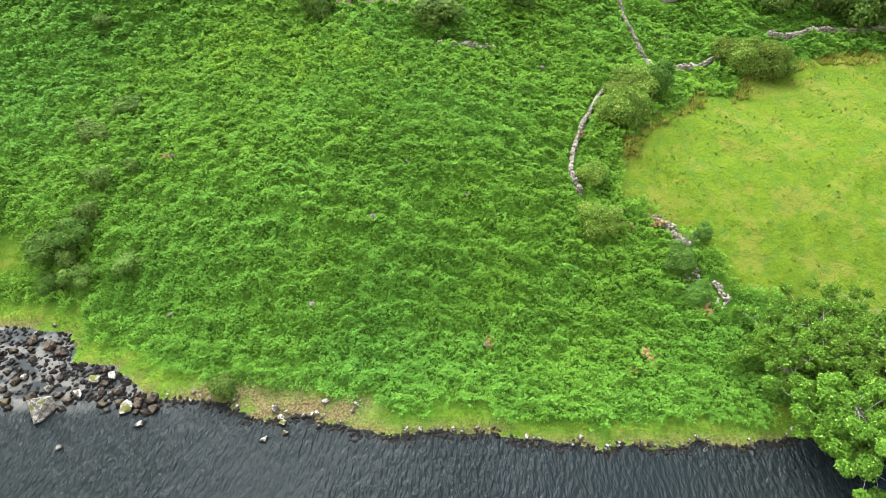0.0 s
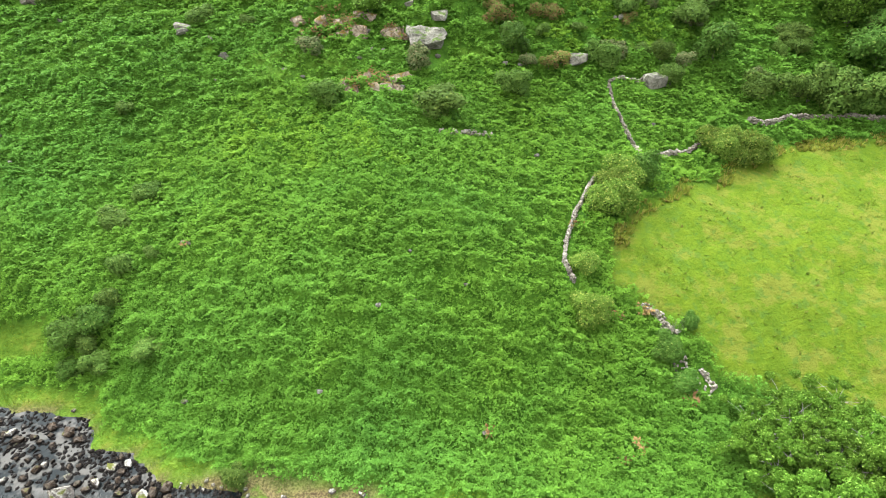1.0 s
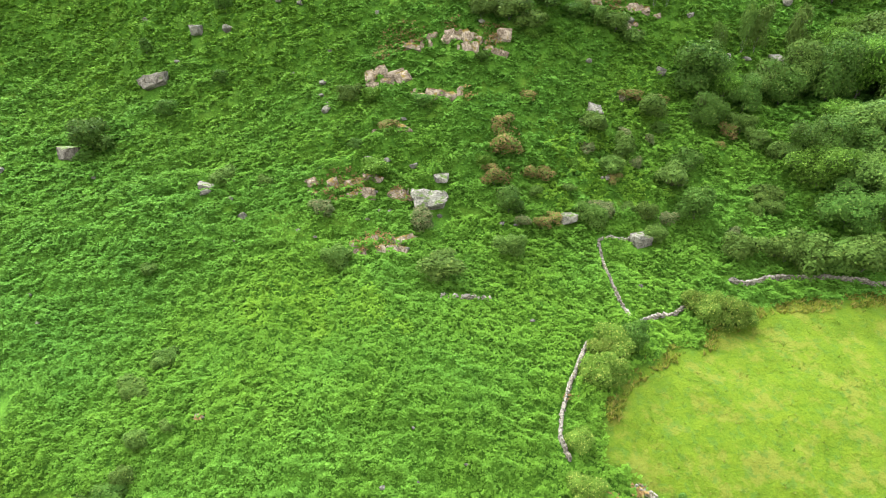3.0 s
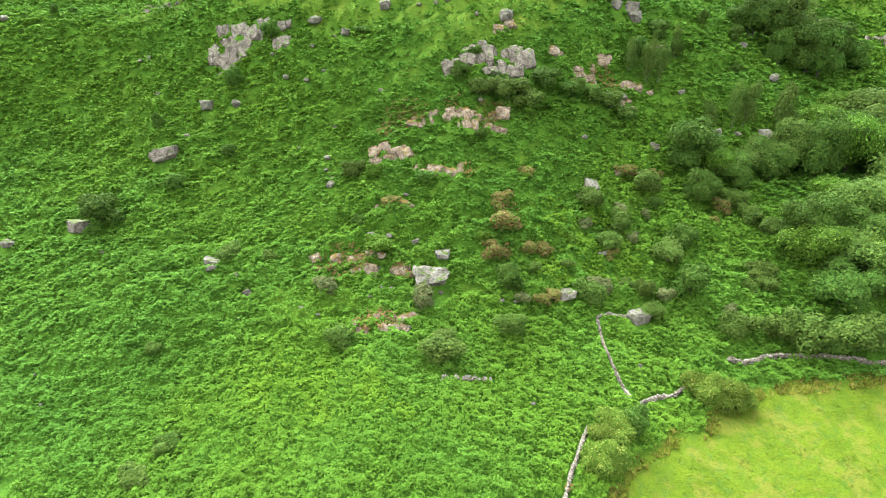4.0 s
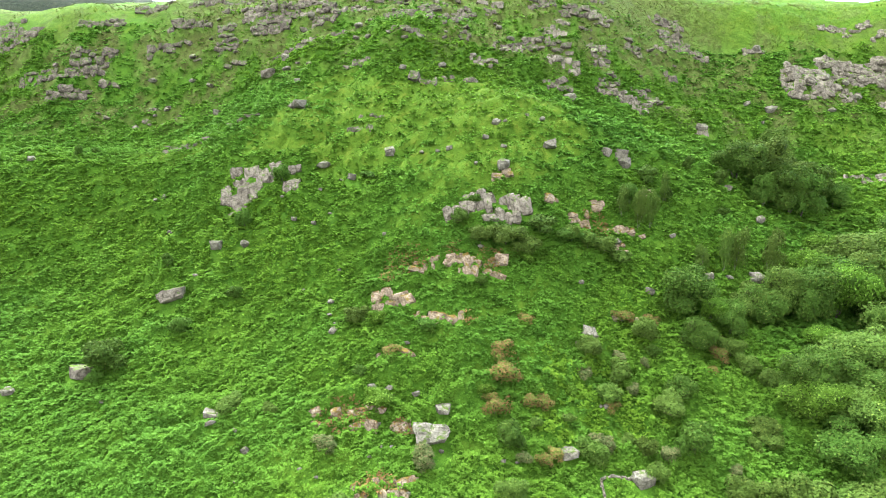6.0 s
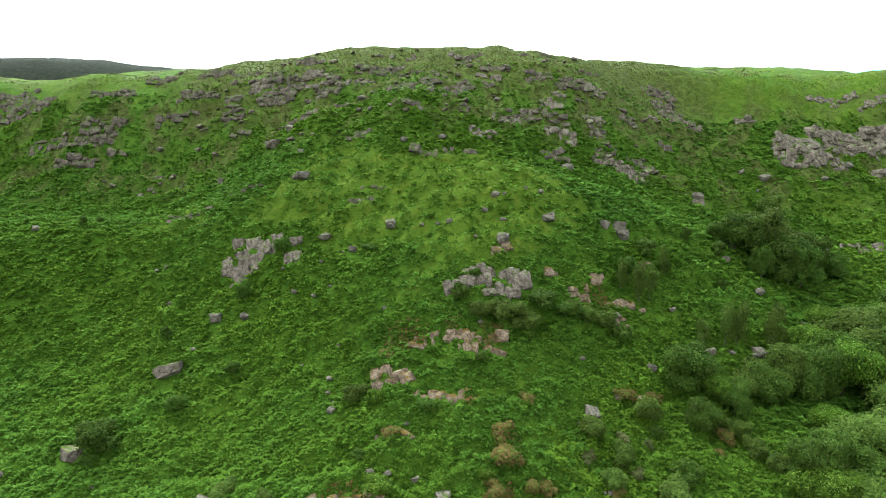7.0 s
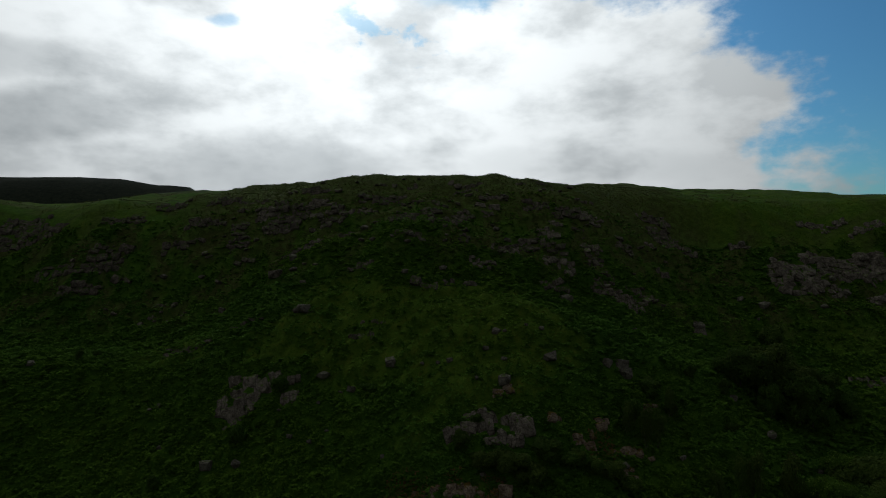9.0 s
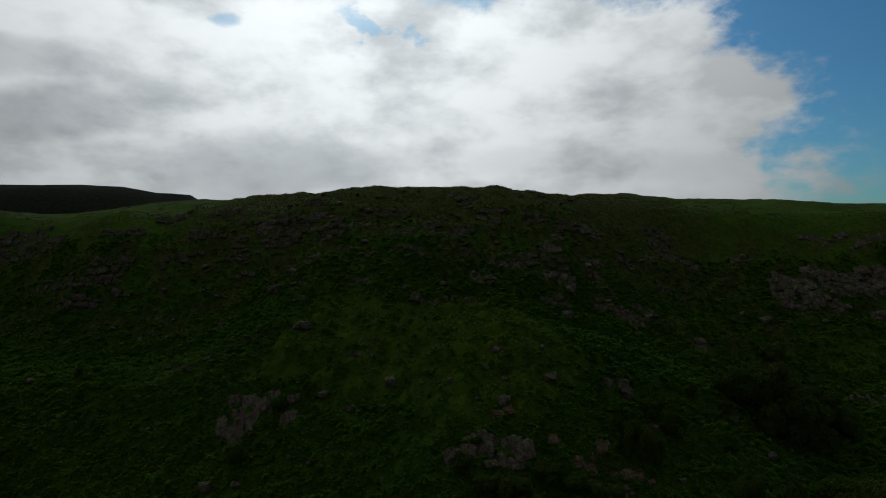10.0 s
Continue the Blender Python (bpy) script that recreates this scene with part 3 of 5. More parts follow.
def block_mesh(material):
    """One of the broken blocks in the given rock."""
    k = rnd.randrange(len(BLOCKS))
    if (k, material.name) not in BLOCK_MESHES:
        BLOCK_MESHES[k, material.name] = mesh_of("block", *BLOCKS[k], [material])
    return BLOCK_MESHES[k, material.name]


def rock_block(parent, x, y, w, h, material, deep=0.8, up=0.1, turn=0.0, roll=0.0, back=0.3):
    """A block of an outcrop, w wide and h high, let into the slope and leaning back with it."""
    ob = part("block", block_mesh(material), parent)
    ob.matrix_basis = Matrix.LocRotScale(Vector((x, y, ground_at(x, y) + up * h)) - parent.location, Euler((-back, roll, turn)), (0.56 * w, 0.36 * deep * min(w, h * 1.5), 0.60 * h))
    CLEAR.append((x, y - 0.12 * h, 0.5 * w, 0.42 * h))


def outcrop_at(x, y, label, name="crag"):
    ob = tagged(new(name), label, "rock outcrop", "rock outcrops on the hill")
    ob.location = (x, y, ground_at(x, y))
    return ob


def crag(x, y, w, h, material, label, name="crag", block=2.2, ragged=0.3, sunk=0.0):
    """An outcrop centred at x, y that shows a face w wide and h high: courses of jointed blocks with ledges between."""
    rs = np.random.RandomState(int(x * 13 + y * 7) % 9999)
    ob = outcrop_at(x, y, label, name)
    slope = max(0.25, min(1.0, math.tan(slope_at(x, y))))
    rows = max(1, int(round(h / block)))
    dip = rs.uniform(-0.12, 0.12)
    for r in range(rows):
        v = ((r + 0.5) / rows - 0.5) * h
        half = 0.5 * w * (1 - ragged * abs(2 * (r + 0.5) / rows - 1) * rs.uniform(0.5, 1.3))
        u = -half + rs.uniform(-0.3, 0.3) * block
        while u < half:
            bw = block * rs.choice((0.5, 0.8, 1.1, 1.7)) * rs.uniform(0.8, 1.2)
            bh = h / rows * rs.uniform(0.65, 1.45)
            if rs.uniform() > 0.13 or not ob.children:
                cx = x + u + bw / 2
                cy = y + v / (0.45 + slope) + rs.uniform(-0.2, 0.2) * block + dip * (u + bw / 2)
                rock_block(ob, cx, cy, bw * 1.12, bh, material, rs.uniform(0.7, 1.2), rs.uniform(-0.22, 0.06) - sunk, rs.uniform(-0.45, 0.45), rs.uniform(-0.3, 0.3), rs.uniform(0.35, 0.75))
            u += bw
    return ob


def limb(points, radii, sides=6):
    """A tapered round limb through the points."""
    vs, fs = [], []
    for i, (p, r) in enumerate(zip(points, radii)):
        a = np.linspace(0, 2 * math.pi, sides, endpoint=False)
        vs.append(np.stack([p[0] + r * np.cos(a), p[1] + r * np.sin(a), np.full(sides, p[2])], 1))
        if i:
            for k in range(sides):
                b, c = (i - 1) * sides, i * sides
                fs.append([b + k, b + (k + 1) % sides, c + (k + 1) % sides, c + k])
    return np.concatenate(vs), np.array(fs)


def stems_mesh(name, seed, height_, spread, count, radius, material, base=0.0):
    """Stems from the root, each forking once, as one mesh."""
    rs = np.random.RandomState(seed)
    vs, fs, k = [], [], 0
    for i in range(count):
        a = rs.uniform(0, 6.283)
        out = spread * rs.uniform(0.3, 1.0)
        top = np.array([out * math.cos(a), out * math.sin(a), height_ * rs.uniform(0.7, 1.0)])
        p0 = np.array([0.15 * out * math.cos(a), 0.15 * out * math.sin(a), base])
        p1 = p0 + (top - p0) * 0.45 + rs.normal(size=3) * 0.06 * height_ * [1, 1, 0.3]
        for q in (([p0, p1, top], [radius, radius * 0.7, radius * 0.2]), ([p1, p1 + (top - p1) * 0.5 + rs.normal(size=3) * 0.12 * height_ * [1, 1, 0.2], top + rs.normal(size=3) * 0.22 * height_ * [1, 1, 0.2]], [radius * 0.55, radius * 0.4, radius * 0.15])):
            v, f = limb(*q, sides=5)
            vs.append(v)
            fs.append(f + k)
            k += len(v)
    return mesh_of(name, np.concatenate(vs), np.concatenate(fs), [material], True)


def crown_mesh(name, seed, leaves, size, lobes, material, high=0.8, low=0.08, flat=1.0, dense=True):
    """Many small folded leaf sprays over uneven lobes: about one metre across, to be scaled."""
    rs = np.random.RandomState(seed)
    c = rs.uniform(-1, 1, (lobes, 3)) * [0.33, 0.33, 0.30 * high] + [0, 0, high * 0.52]
    r = rs.uniform(0.15, 0.27, lobes)
    c[0], r[0] = (0, 0, high * 0.5), 0.33
    pick = rs.choice(lobes, leaves, p=r**2 / (r**2).sum())
    d = rs.normal(size=(leaves, 3))
    d /= np.linalg.norm(d, axis=1, keepdims=True)
    d[:, 2] = np.where(d[:, 2] < -0.5, -d[:, 2], d[:, 2])
    p = c[pick] + d * (r[pick] * rs.uniform(0.70, 1.12, leaves))[:, None] * [1, 1, flat]
    p[:, 2] = np.maximum(p[:, 2], low + rs.uniform(0, 0.08, leaves))
    n = d + rs.normal(size=(leaves, 3)) * 0.38 + [0, 0, 0.3]
    if not dense:
        return leaf_cards(name, p, n, size * rs.uniform(0.6, 1.3, leaves), rs, material)
    # lumps under the sprays, coloured dark to stand for shade inside the crown
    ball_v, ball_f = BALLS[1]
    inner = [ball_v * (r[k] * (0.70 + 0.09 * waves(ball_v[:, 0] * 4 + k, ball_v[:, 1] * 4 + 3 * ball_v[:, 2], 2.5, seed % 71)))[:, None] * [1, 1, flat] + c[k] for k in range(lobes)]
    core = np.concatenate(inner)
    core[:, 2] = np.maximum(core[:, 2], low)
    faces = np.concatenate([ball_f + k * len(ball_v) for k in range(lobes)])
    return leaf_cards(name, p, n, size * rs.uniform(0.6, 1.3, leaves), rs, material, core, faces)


def leaf_cards(name, p, n, s, rs, material, core=None, core_faces=None):
    """Leaf sprays at the places p, facing n, round a dark mass that paints the crown's inner shade where one is given.
    """
    n = n / np.linalg.norm(n, axis=1, keepdims=True)
    t = np.cross(n, rs.normal(size=n.shape))
    t /= np.linalg.norm(t, axis=1, keepdims=True)
    b = np.cross(n, t)
    s = s[:, None]
    k = len(p)
    v = np.concatenate([p - t * s - b * s * 0.45, p + t * s, p - t * s * 0.6 + b * s * 0.75 + n * s * 0.2])
    i = np.arange(k)
    f = np.stack([i, i + k, i + 2 * k], 1)
    if core is None:
        return mesh_of(name, v, f, [material])
    return mesh_of(name, np.concatenate([v, core]), np.concatenate([f, core_faces + len(v)]), [material, INNER_SHADE], False, np.r_[np.zeros(len(f)), np.ones(len(core_faces))])


def shrub_kind(name, label, category, group, material, seed, leaves=900, size=0.045, lobes=9, high=0.8, bark=BARK, trunk=False, slim=False):
    """One shrub or tree, a metre across, from which the others are copied; it stands far under the loch bed's level until placed."""
    ob = tagged(new(name), label, category, group)
    for k in range(3):
        part("trunk" if trunk else "stem", stems_mesh("stem", seed + 40 * k, high * 0.75, 0.25, 1, (0.009 if slim else 0.018) if trunk else 0.012, bark), ob)
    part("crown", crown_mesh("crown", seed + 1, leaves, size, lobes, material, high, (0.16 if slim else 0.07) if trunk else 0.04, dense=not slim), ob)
    return ob


def planted(kinds, x, y, w, h, spare):
    """A copy of one of the kinds (the first time the kind itself), w wide and h high."""
    kind = rnd.choice(kinds)
    m = Matrix.LocRotScale((x, y, ground_at(x, y) - 0.15), Euler((0, 0, rnd.uniform(0, 6.28))), (w, w * rnd.uniform(0.85, 1.1), h / 0.85))
    if kind.name in spare:
        spare.discard(kind.name)
        kind.matrix_basis = m
        return kind
    # copy_thing keeps the thing's own scale, so it is set afterwards
    made = copy_thing(kind, Matrix.Identity(4))
    made.matrix_basis = m
    return made


def dry_wall(points, label, tall=1.1, wide=0.65, seed=3, ruin=0.0):
    """A dry-stone wall along the points, of packed stones on a rubble core with a row of cope stones."""
    rs = np.random.RandomState(seed)
    pts = np.array(points, float)
    seg = np.r_[0, np.cumsum(np.hypot(*np.diff(pts, axis=0).T))]
    ob = tagged(new("dry_stone_wall"), label, "wall", "dry-stone walls")
    x0, y0 = pts[0]
    z0 = ground_at(x0, y0)
    ob.location = (x0, y0, z0)
    us = np.arange(0.15, seg[-1], 0.34)
    cx, cy = np.interp(us, seg, pts[:, 0]), np.interp(us, seg, pts[:, 1])
    dx, dy = np.gradient(cx), np.gradient(cy)
    ln = np.hypot(dx, dy) + 1e-9
    dx, dy = dx / ln, dy / ln
    shapes = [rock_shape(200 + k, 1, 0.6, 0.05) for k in range(8)]
    spots, turns, sizes, cope = [], [], [], ([], [], [])
    for i in range(len(us)):
        t = tall * (1 - ruin * rs.uniform(0, 1)) * (1 + 0.12 * math.sin(us[i] * 0.9 + seed))
        zz = ground_at(cx[i], cy[i]) - z0
        a = math.atan2(dy[i], dx[i])
        course = 0.0
        while course < t - 0.1:
            hh = rs.uniform(0.16, 0.27)
            for side in (-1, 1):
                o = side * (wide / 2 - 0.05 - 0.1 * course / tall) + rs.uniform(-0.06, 0.06) * (1 + 4 * ruin)
                spots.append((cx[i] - x0 - dy[i] * o + rs.uniform(-0.1, 0.1), cy[i] - y0 + dx[i] * o + rs.uniform(-0.1, 0.1), zz + course + hh / 2))
                turns.append(a + rs.uniform(-0.3, 0.3))
                sizes.append((rs.uniform(0.16, 0.3), rs.uniform(0.13, 0.2), hh * 0.68))
            course += hh * 0.95
        if rs.uniform() > ruin:
            cope[0].append((cx[i] - x0, cy[i] - y0, zz + t + 0.02))
            cope[1].append(a + rs.uniform(-0.4, 0.4))
            cope[2].append((rs.uniform(0.14, 0.24), rs.uniform(0.2, 0.34), rs.uniform(0.1, 0.2)))
    v, f = joined(shapes, spots, turns, sizes, 0.25, seed)
    tagged(part("wall_stones", mesh_of("wall_stones", v, f, [WALL_STONE]), ob), kind="stuff")
    if cope[0]:
        v, f = joined(shapes, *cope, 0.4, seed + 1)
        tagged(part("cope_stones", mesh_of("cope_stones", v, f, [WALL_STONE]), ob), kind="stuff")
    return ob


def fronds(name, x, y, reach, tall, per, material, label, category, seed, rise=0.7, slim=0.27, fine=True):
    """Arching triangular fronds, a few from each root, as one mesh."""
    rs = np.random.RandomState(seed)
    n = len(x)
    z = height(x, y)
    X, Y, Z, R, T = (np.repeat(q, per) for q in (x, y, z, reach, tall))
    k = n * per
    a = rs.uniform(0, 6.283, k) + np.tile(np.arange(per) * 6.283 / per, n)
    R, T = R * rs.uniform(0.7, 1.25, k), T * rs.uniform(0.75, 1.2, k)
    ca, sa = np.cos(a), np.sin(a)
    w = R * rs.uniform(0.8, 1.2, k) * slim

    def at(u, side, zz):
        return np.stack([X + ca * u * R - sa * side * w, Y + sa * u * R + ca * side * w, Z + zz], 1)

    low, twist = T - R * rs.uniform(0.15, 0.9, k) * rise, R * slim * rs.uniform(-0.5, 0.5, k)
    v = np.concatenate([at(0.05, 0, low), at(0.42, -1, T - 0.08 * R + twist), at(0.5, 0, T + 0.05 * R), at(0.42, 1, T - 0.08 * R - twist), at(1.05, 0, T - R * rs.uniform(-0.25, 0.6, k))])
    i = np.arange(k)
    q = [i + j * k for j in range(5)]
    f = np.concatenate([np.stack([q[0], q[1], q[2]], 1), np.stack([q[0], q[2], q[3]], 1), np.stack([q[1], q[4], q[2]], 1), np.stack([q[2], q[4], q[3]], 1)])
    if not fine:
        v, f = v[np.r_[0:2 * k, 3 * k:5 * k]], np.concatenate([np.stack([q[0], q[1], q[3]], 1), np.stack([q[0], q[3], q[2]], 1)])
    return tagged(new(name, mesh_of(name, v, f, [material])), label, category, kind="stuff")


def tufts(name, x, y, tall, material, label, category, seed, per=4, wide=0.22):
    """Tufts of grass blades as one mesh."""
    rs = np.random.RandomState(seed)
    X, Y, T = np.repeat(x, per), np.repeat(y, per), np.repeat(tall, per)
    k = len(X)
    Z = np.repeat(height(x, y), per)
    a = rs.uniform(0, 6.283, k)
    T = T * rs.uniform(0.6, 1.2, k)
    lean = T * rs.uniform(0.3, 1.0, k)
    w = T * wide
    ca, sa = np.cos(a), np.sin(a)
    v = np.concatenate([np.stack([X - sa * w, Y + ca * w, Z], 1), np.stack([X + sa * w, Y - ca * w, Z], 1), np.stack([X + ca * lean, Y + sa * lean, Z + T], 1)])
    i = np.arange(k)
    return tagged(new(name, mesh_of(name, v, np.stack([i, i + k, i + 2 * k], 1), [material])), label, category, kind="stuff")


def scatter(x0, x1, y0, y1, per_metre, seed):
    """Even but random places over a rectangle."""
    rs = np.random.RandomState(seed)
    n = int((x1 - x0) * (y1 - y0) * per_metre)
    return rs.uniform(x0, x1, n), rs.uniform(y0, y1, n), rs

# ---- where things stand: x, y, width and height in metres ----
HILL_STONES_A = [(-15.7, 162.9, 3.2), (-26, 158.4, 3.5), (-28.9, 159.1, 1.6), (-34.4, 163.0, 4.6), (-40.6, 150.4, 1.9), (-30.8, 150.2, 1.5), (-34.3, 156.6, 1.3), (-44.9, 156.2, 1.3), (-34.8, 148.1, 1.5), (-53.4, 147.5, 3.2), (-60.7, 147.4, 3.9), (-15.6, 142.6, 1.3), (32.5, 131.0, 2.1), (43.6, 141.8, 3), (49.2, 131.3, 2.4), (8.6, 135.3, 2.2), (-27.3, 128.6, 2.1), (-27, 124.9, 1.5), (-25.4, 120.5, 2.4), (-25.3, 122.5, 1.3), (-8.5, 116.1, 1.5), (-10.1, 114.3, 0.9), (-15.2, 106.7, 2.4), (-11.6, 106.7, 1.9), (-6.0, 106.0, 1.6), (-12.1, 94.8, 0.9), (-10.3, 95.4, 1.1), (-14.1, 93.0, 1), (-13.2, 99.7, 1)]
HILL_STONES_B = [(-26.7, 91.3, 1), (-23.4, 90.1, 1), (7.4, 94.7, 0.8), (10.6, 93.4, 1), (13.2, 93.3, 0.9), (-0.9, 95.5, 1.3), (-6.6, 86.6, 1.1), (65.2, 136.3, 3.5), (79.1, 138.6, 4), (76.9, 136.6, 2), (71.1, 136.9, 2.3), (32.6, 120.4, 3.7), (29.4, 118.2, 1.6), (32.6, 104.9, 1.7), (-76.8, 155.2, 1.6), (-82.3, 165.1, 1.5), (-93.8, 111, 3.2), (-40.9, 98.8, 1), (-71.7, 107.5, 0.9), (-38.0, 95.4, 2.4), (-37.7, 88.9, 0.8), (-46.0, 99.9, 2.3), (31.5, 105, 1.2), (-26.2, 135.6, 1), (-35.2, 134, 1.1), (-41, 136.1, 1), (-64.3, 140.4, 1.4), (82.3, 165.3, 2.7), (59.0, 144.9, 1.6)]
HILL_STONES_C = [(-7.7, 46.4, 0.9), (-3.5, 47, 0.7), (1.6, 56.4, 0.5), (13.8, 72.2, 1.1), (33.4, 80.8, 1.4), (-33.5, 56.1, 1), (2.6, 49.1, 0.6), (-4.2, 53.4, 0.5), (-70.4, 79.7, 0.7), (-66.0, 74.0, 0.7), (-13.8, 37.7, 0.7), (-32.8, 55.8, 0.8), (-28.9, 37.4, 1), (-25, 39.2, 0.4), (4.4, 33.7, 0.9)]
HILL_STONES = HILL_STONES_A + HILL_STONES_B + HILL_STONES_C
UPPER_STONES_A = [(45.5, 163.7, 4.4), (50.5, 163.6, 4.1), (27.7, 168.5, 2.3), (14.4, 168.5, 2.9), (16.8, 167.0, 1.6), (23.2, 168.5, 1.3), (11.0, 162.4, 2.2), (8.0, 153.8, 2.1), (15.8, 159.2, 2.2), (-2.2, 160.7, 1.9), (1.0, 159.5, 2.2), (-15.5, 162.4, 3.5), (-6.6, 161.0, 1.6), (-45.2, 182.7, 5.6), (-55.9, 210.6, 3.9), (-53.8, 203.8, 3.3), (-48.8, 197.2, 2.4), (-92, 216.8, 2.8), (-107.2, 218.0, 3.4), (-78.4, 201.7, 3.4), (-13.7, 193.2, 3.1), (-1, 198.5, 3.5), (41.0, 195.8, 5.1), (89.3, 202.2, 6.7), (119, 214.4, 4.4), (140.3, 212.4, 3.7), (123.2, 238.8, 4.8), (-125.8, 175.3, 2.6), (-108.1, 203.6, 2.3)]
UPPER_STONES_B = [(-76.7, 155.0, 1.7), (-84.0, 163.8, 1.6), (-82.1, 165.8, 1.5), (87.9, 156.2, 4.1), (90.9, 152.6, 3), (96.4, 149.5, 2.6), (114, 208.9, 2.2), (61.7, 188.8, 2), (42.2, 195.3, 2.7), (-30.6, 216.0, 3.5), (-26.6, 209.4, 2.9), (-12.5, 207.8, 2.9), (-8.5, 206.2, 2.8), (-19.4, 207.0, 2.1), (23.0, 214.0, 3), (19.3, 219.9, 2.6), (111.4, 217.1, 2.9), (143.7, 226.2, 5.4), (150.8, 223.2, 3.8), (152.0, 217.8, 4.4), (-49.1, 226.0, 3.2)]
UPPER_STONES = UPPER_STONES_A + UPPER_STONES_B
SLAB_STONES = [(23.3, 96.2, 3.7, 2.5), (36, 91.7, 4.5, 2.8), (-68.5, 135.6, 6, 3.5), (-81.1, 116.2, 5.5, 4), (-46.9, 103.6, 3.1, 1.3), (-0.6, 102.1, 3.0, 1.3), (28.6, 160.4, 4.5, 2.6), (-60.2, 203.7, 5.5, 3.4), (15.2, 152.9, 3.9, 3.9), (49.9, 164.8, 3.5, 4.1)]
GREAT_BOULDER = [(-2.8, 97.4, 8, 4.4)]
CENTRE_CRAG = [(5.7, 143.5, 11.9, 3.6), (9.3, 145.2, 6.3, 4.7), (15.7, 145.0, 3.9, 4.2), (19.2, 144.4, 4.7, 5.3), (15.7, 141.5, 6.2, 3.1), (6.0, 146.2, 2.4, 1.8), (11.1, 141.1, 3.1, 2.0)]
WEST_CRAG = [(-62.2, 161.7, 3.1, 3.5), (-61.9, 159.6, 3.1, 2.5), (-57.9, 159.4, 4.6, 5.8), (-58.2, 156.9, 3.7, 1.5), (-55.6, 164.4, 3.8, 3.8), (-58.5, 163.3, 3.5, 2.8), (-54.2, 161.2, 5.5, 4.0), (-51.0, 163.0, 5.5, 4.9), (-48.3, 164.6, 3.4, 2.8), (-43.4, 163.1, 5.5, 2.4), (-42.8, 159.4, 4.2, 4.8), (-60.4, 166.7, 3.2, 2.9), (-54.4, 159.2, 3.7, 1.8)]
RUSTY_LEDGES = [(-6.5, 131.4, 10, 4.6), (3.6, 132, 8.9, 3.5), (8.2, 129.9, 12, 4.5), (-12.8, 124.4, 8.6, 5.2), (-3.6, 120.7, 7.6, 2.5), (0.2, 119.7, 7.1, 3), (-21.1, 99.9, 11.6, 4.6), (-12.1, 86.2, 10.1, 3.6), (-12.0, 113.5, 4.4, 2), (41.7, 125.0, 4.7, 1.9), (-8.7, 98.8, 4, 1.6)]
EAST_LEDGES = [(34.1, 144.2, 5.4, 2.4), (39.5, 148.6, 3.3, 2.8), (42.2, 145.0, 3.9, 1.7), (46.0, 145.1, 4.5, 1.9), (49.2, 144.7, 3.9, 1.4), (37.5, 146.2, 2.7, 2.2), (27.0, 147.1, 2.7, 2.2), (43.9, 141.0, 3.3, 2.7), (52.5, 155.2, 4.9, 2.3), (14.2, 151.3, 6, 2.4)]
EAST_CLIFF = [(134.5, 223.6, 16.8, 15.3), (140.1, 222.3, 9.2, 10.8), (149.4, 229.2, 11.2, 9.6), (155.5, 228.5, 14.6, 13.0), (161.0, 228.8, 6.6, 9.9), (168.9, 229.1, 13.4, 11.7), (172.8, 228.3, 8.4, 11.8), (147.0, 220.7, 7.8, 3.9), (150.6, 218.2, 6.2, 2.3), (147.0, 232.1, 9.7, 6.4), (166.9, 219.5, 13.0, 4.1), (166.2, 226.6, 6.6, 8.3), (134.0, 227.6, 7.7, 9.3), (156.0, 247.0, 10.3, 3.8), (165.5, 245.4, 12.2, 3.8), (175.8, 240.8, 15.8, 4.4), (88.4, 200.8, 5.1, 3.2), (121.8, 238.8, 7.8, 3.9), (129, 186.3, 9, 3.2), (138.4, 183.4, 9, 4)]
CREST_CRAGS = [(-64.5, 227.7, 15.0, 7.5), (-73.6, 234.8, 5.7, 7.1), (-68.0, 234.1, 5.6, 5.6), (-58.4, 232.4, 6.9, 5.5), (-44.0, 225.1, 7.9, 5.3), (-39.6, 225.2, 4.0, 4.6), (-42.8, 229.0, 4.7, 4.7), (-51.6, 234.4, 8.3, 4.2), (-81.6, 226.1, 7.6, 5.6), (-83.8, 231.2, 5.7, 3.1), (-16.4, 218.1, 9.4, 3.1), (-4.1, 217.2, 6.2, 3.7), (-6.7, 223.0, 5.1, 3.9), (-29.4, 234.8, 12.3, 4.1), (-20.4, 236.9, 8.3, 3.4), (-57.1, 244.2, 8.7, 2.9), (2.1, 221.4, 5.1, 5.1), (6.6, 225.5, 3.9, 3.9), (35.4, 232.2, 9.5, 4.8), (57.1, 229.9, 6.9, 4.1), (47.9, 229.4, 10.8, 4.1), (37.9, 219.1, 7.7, 3.8), (38.6, 213.5, 6.9, 3.5), (40.2, 207.5, 10.9, 3.6)]
LOWER_CREST_CRAGS = [(28.0, 213.2, 7.4, 2.7), (20.5, 210.9, 7.3, 2.4), (37.7, 199.5, 9.3, 2.9), (55.9, 203.4, 8.5, 3.0), (62.9, 202.8, 11.0, 4.3), (69.0, 207.1, 7.6, 3.2), (69.1, 225.1, 6.8, 4.1), (54.7, 218.5, 6.5, 4.5), (54.8, 213.7, 5.1, 3.2), (11.8, 203.3, 7.0, 2.6), (42.4, 223.7, 3.9, 2.9)]
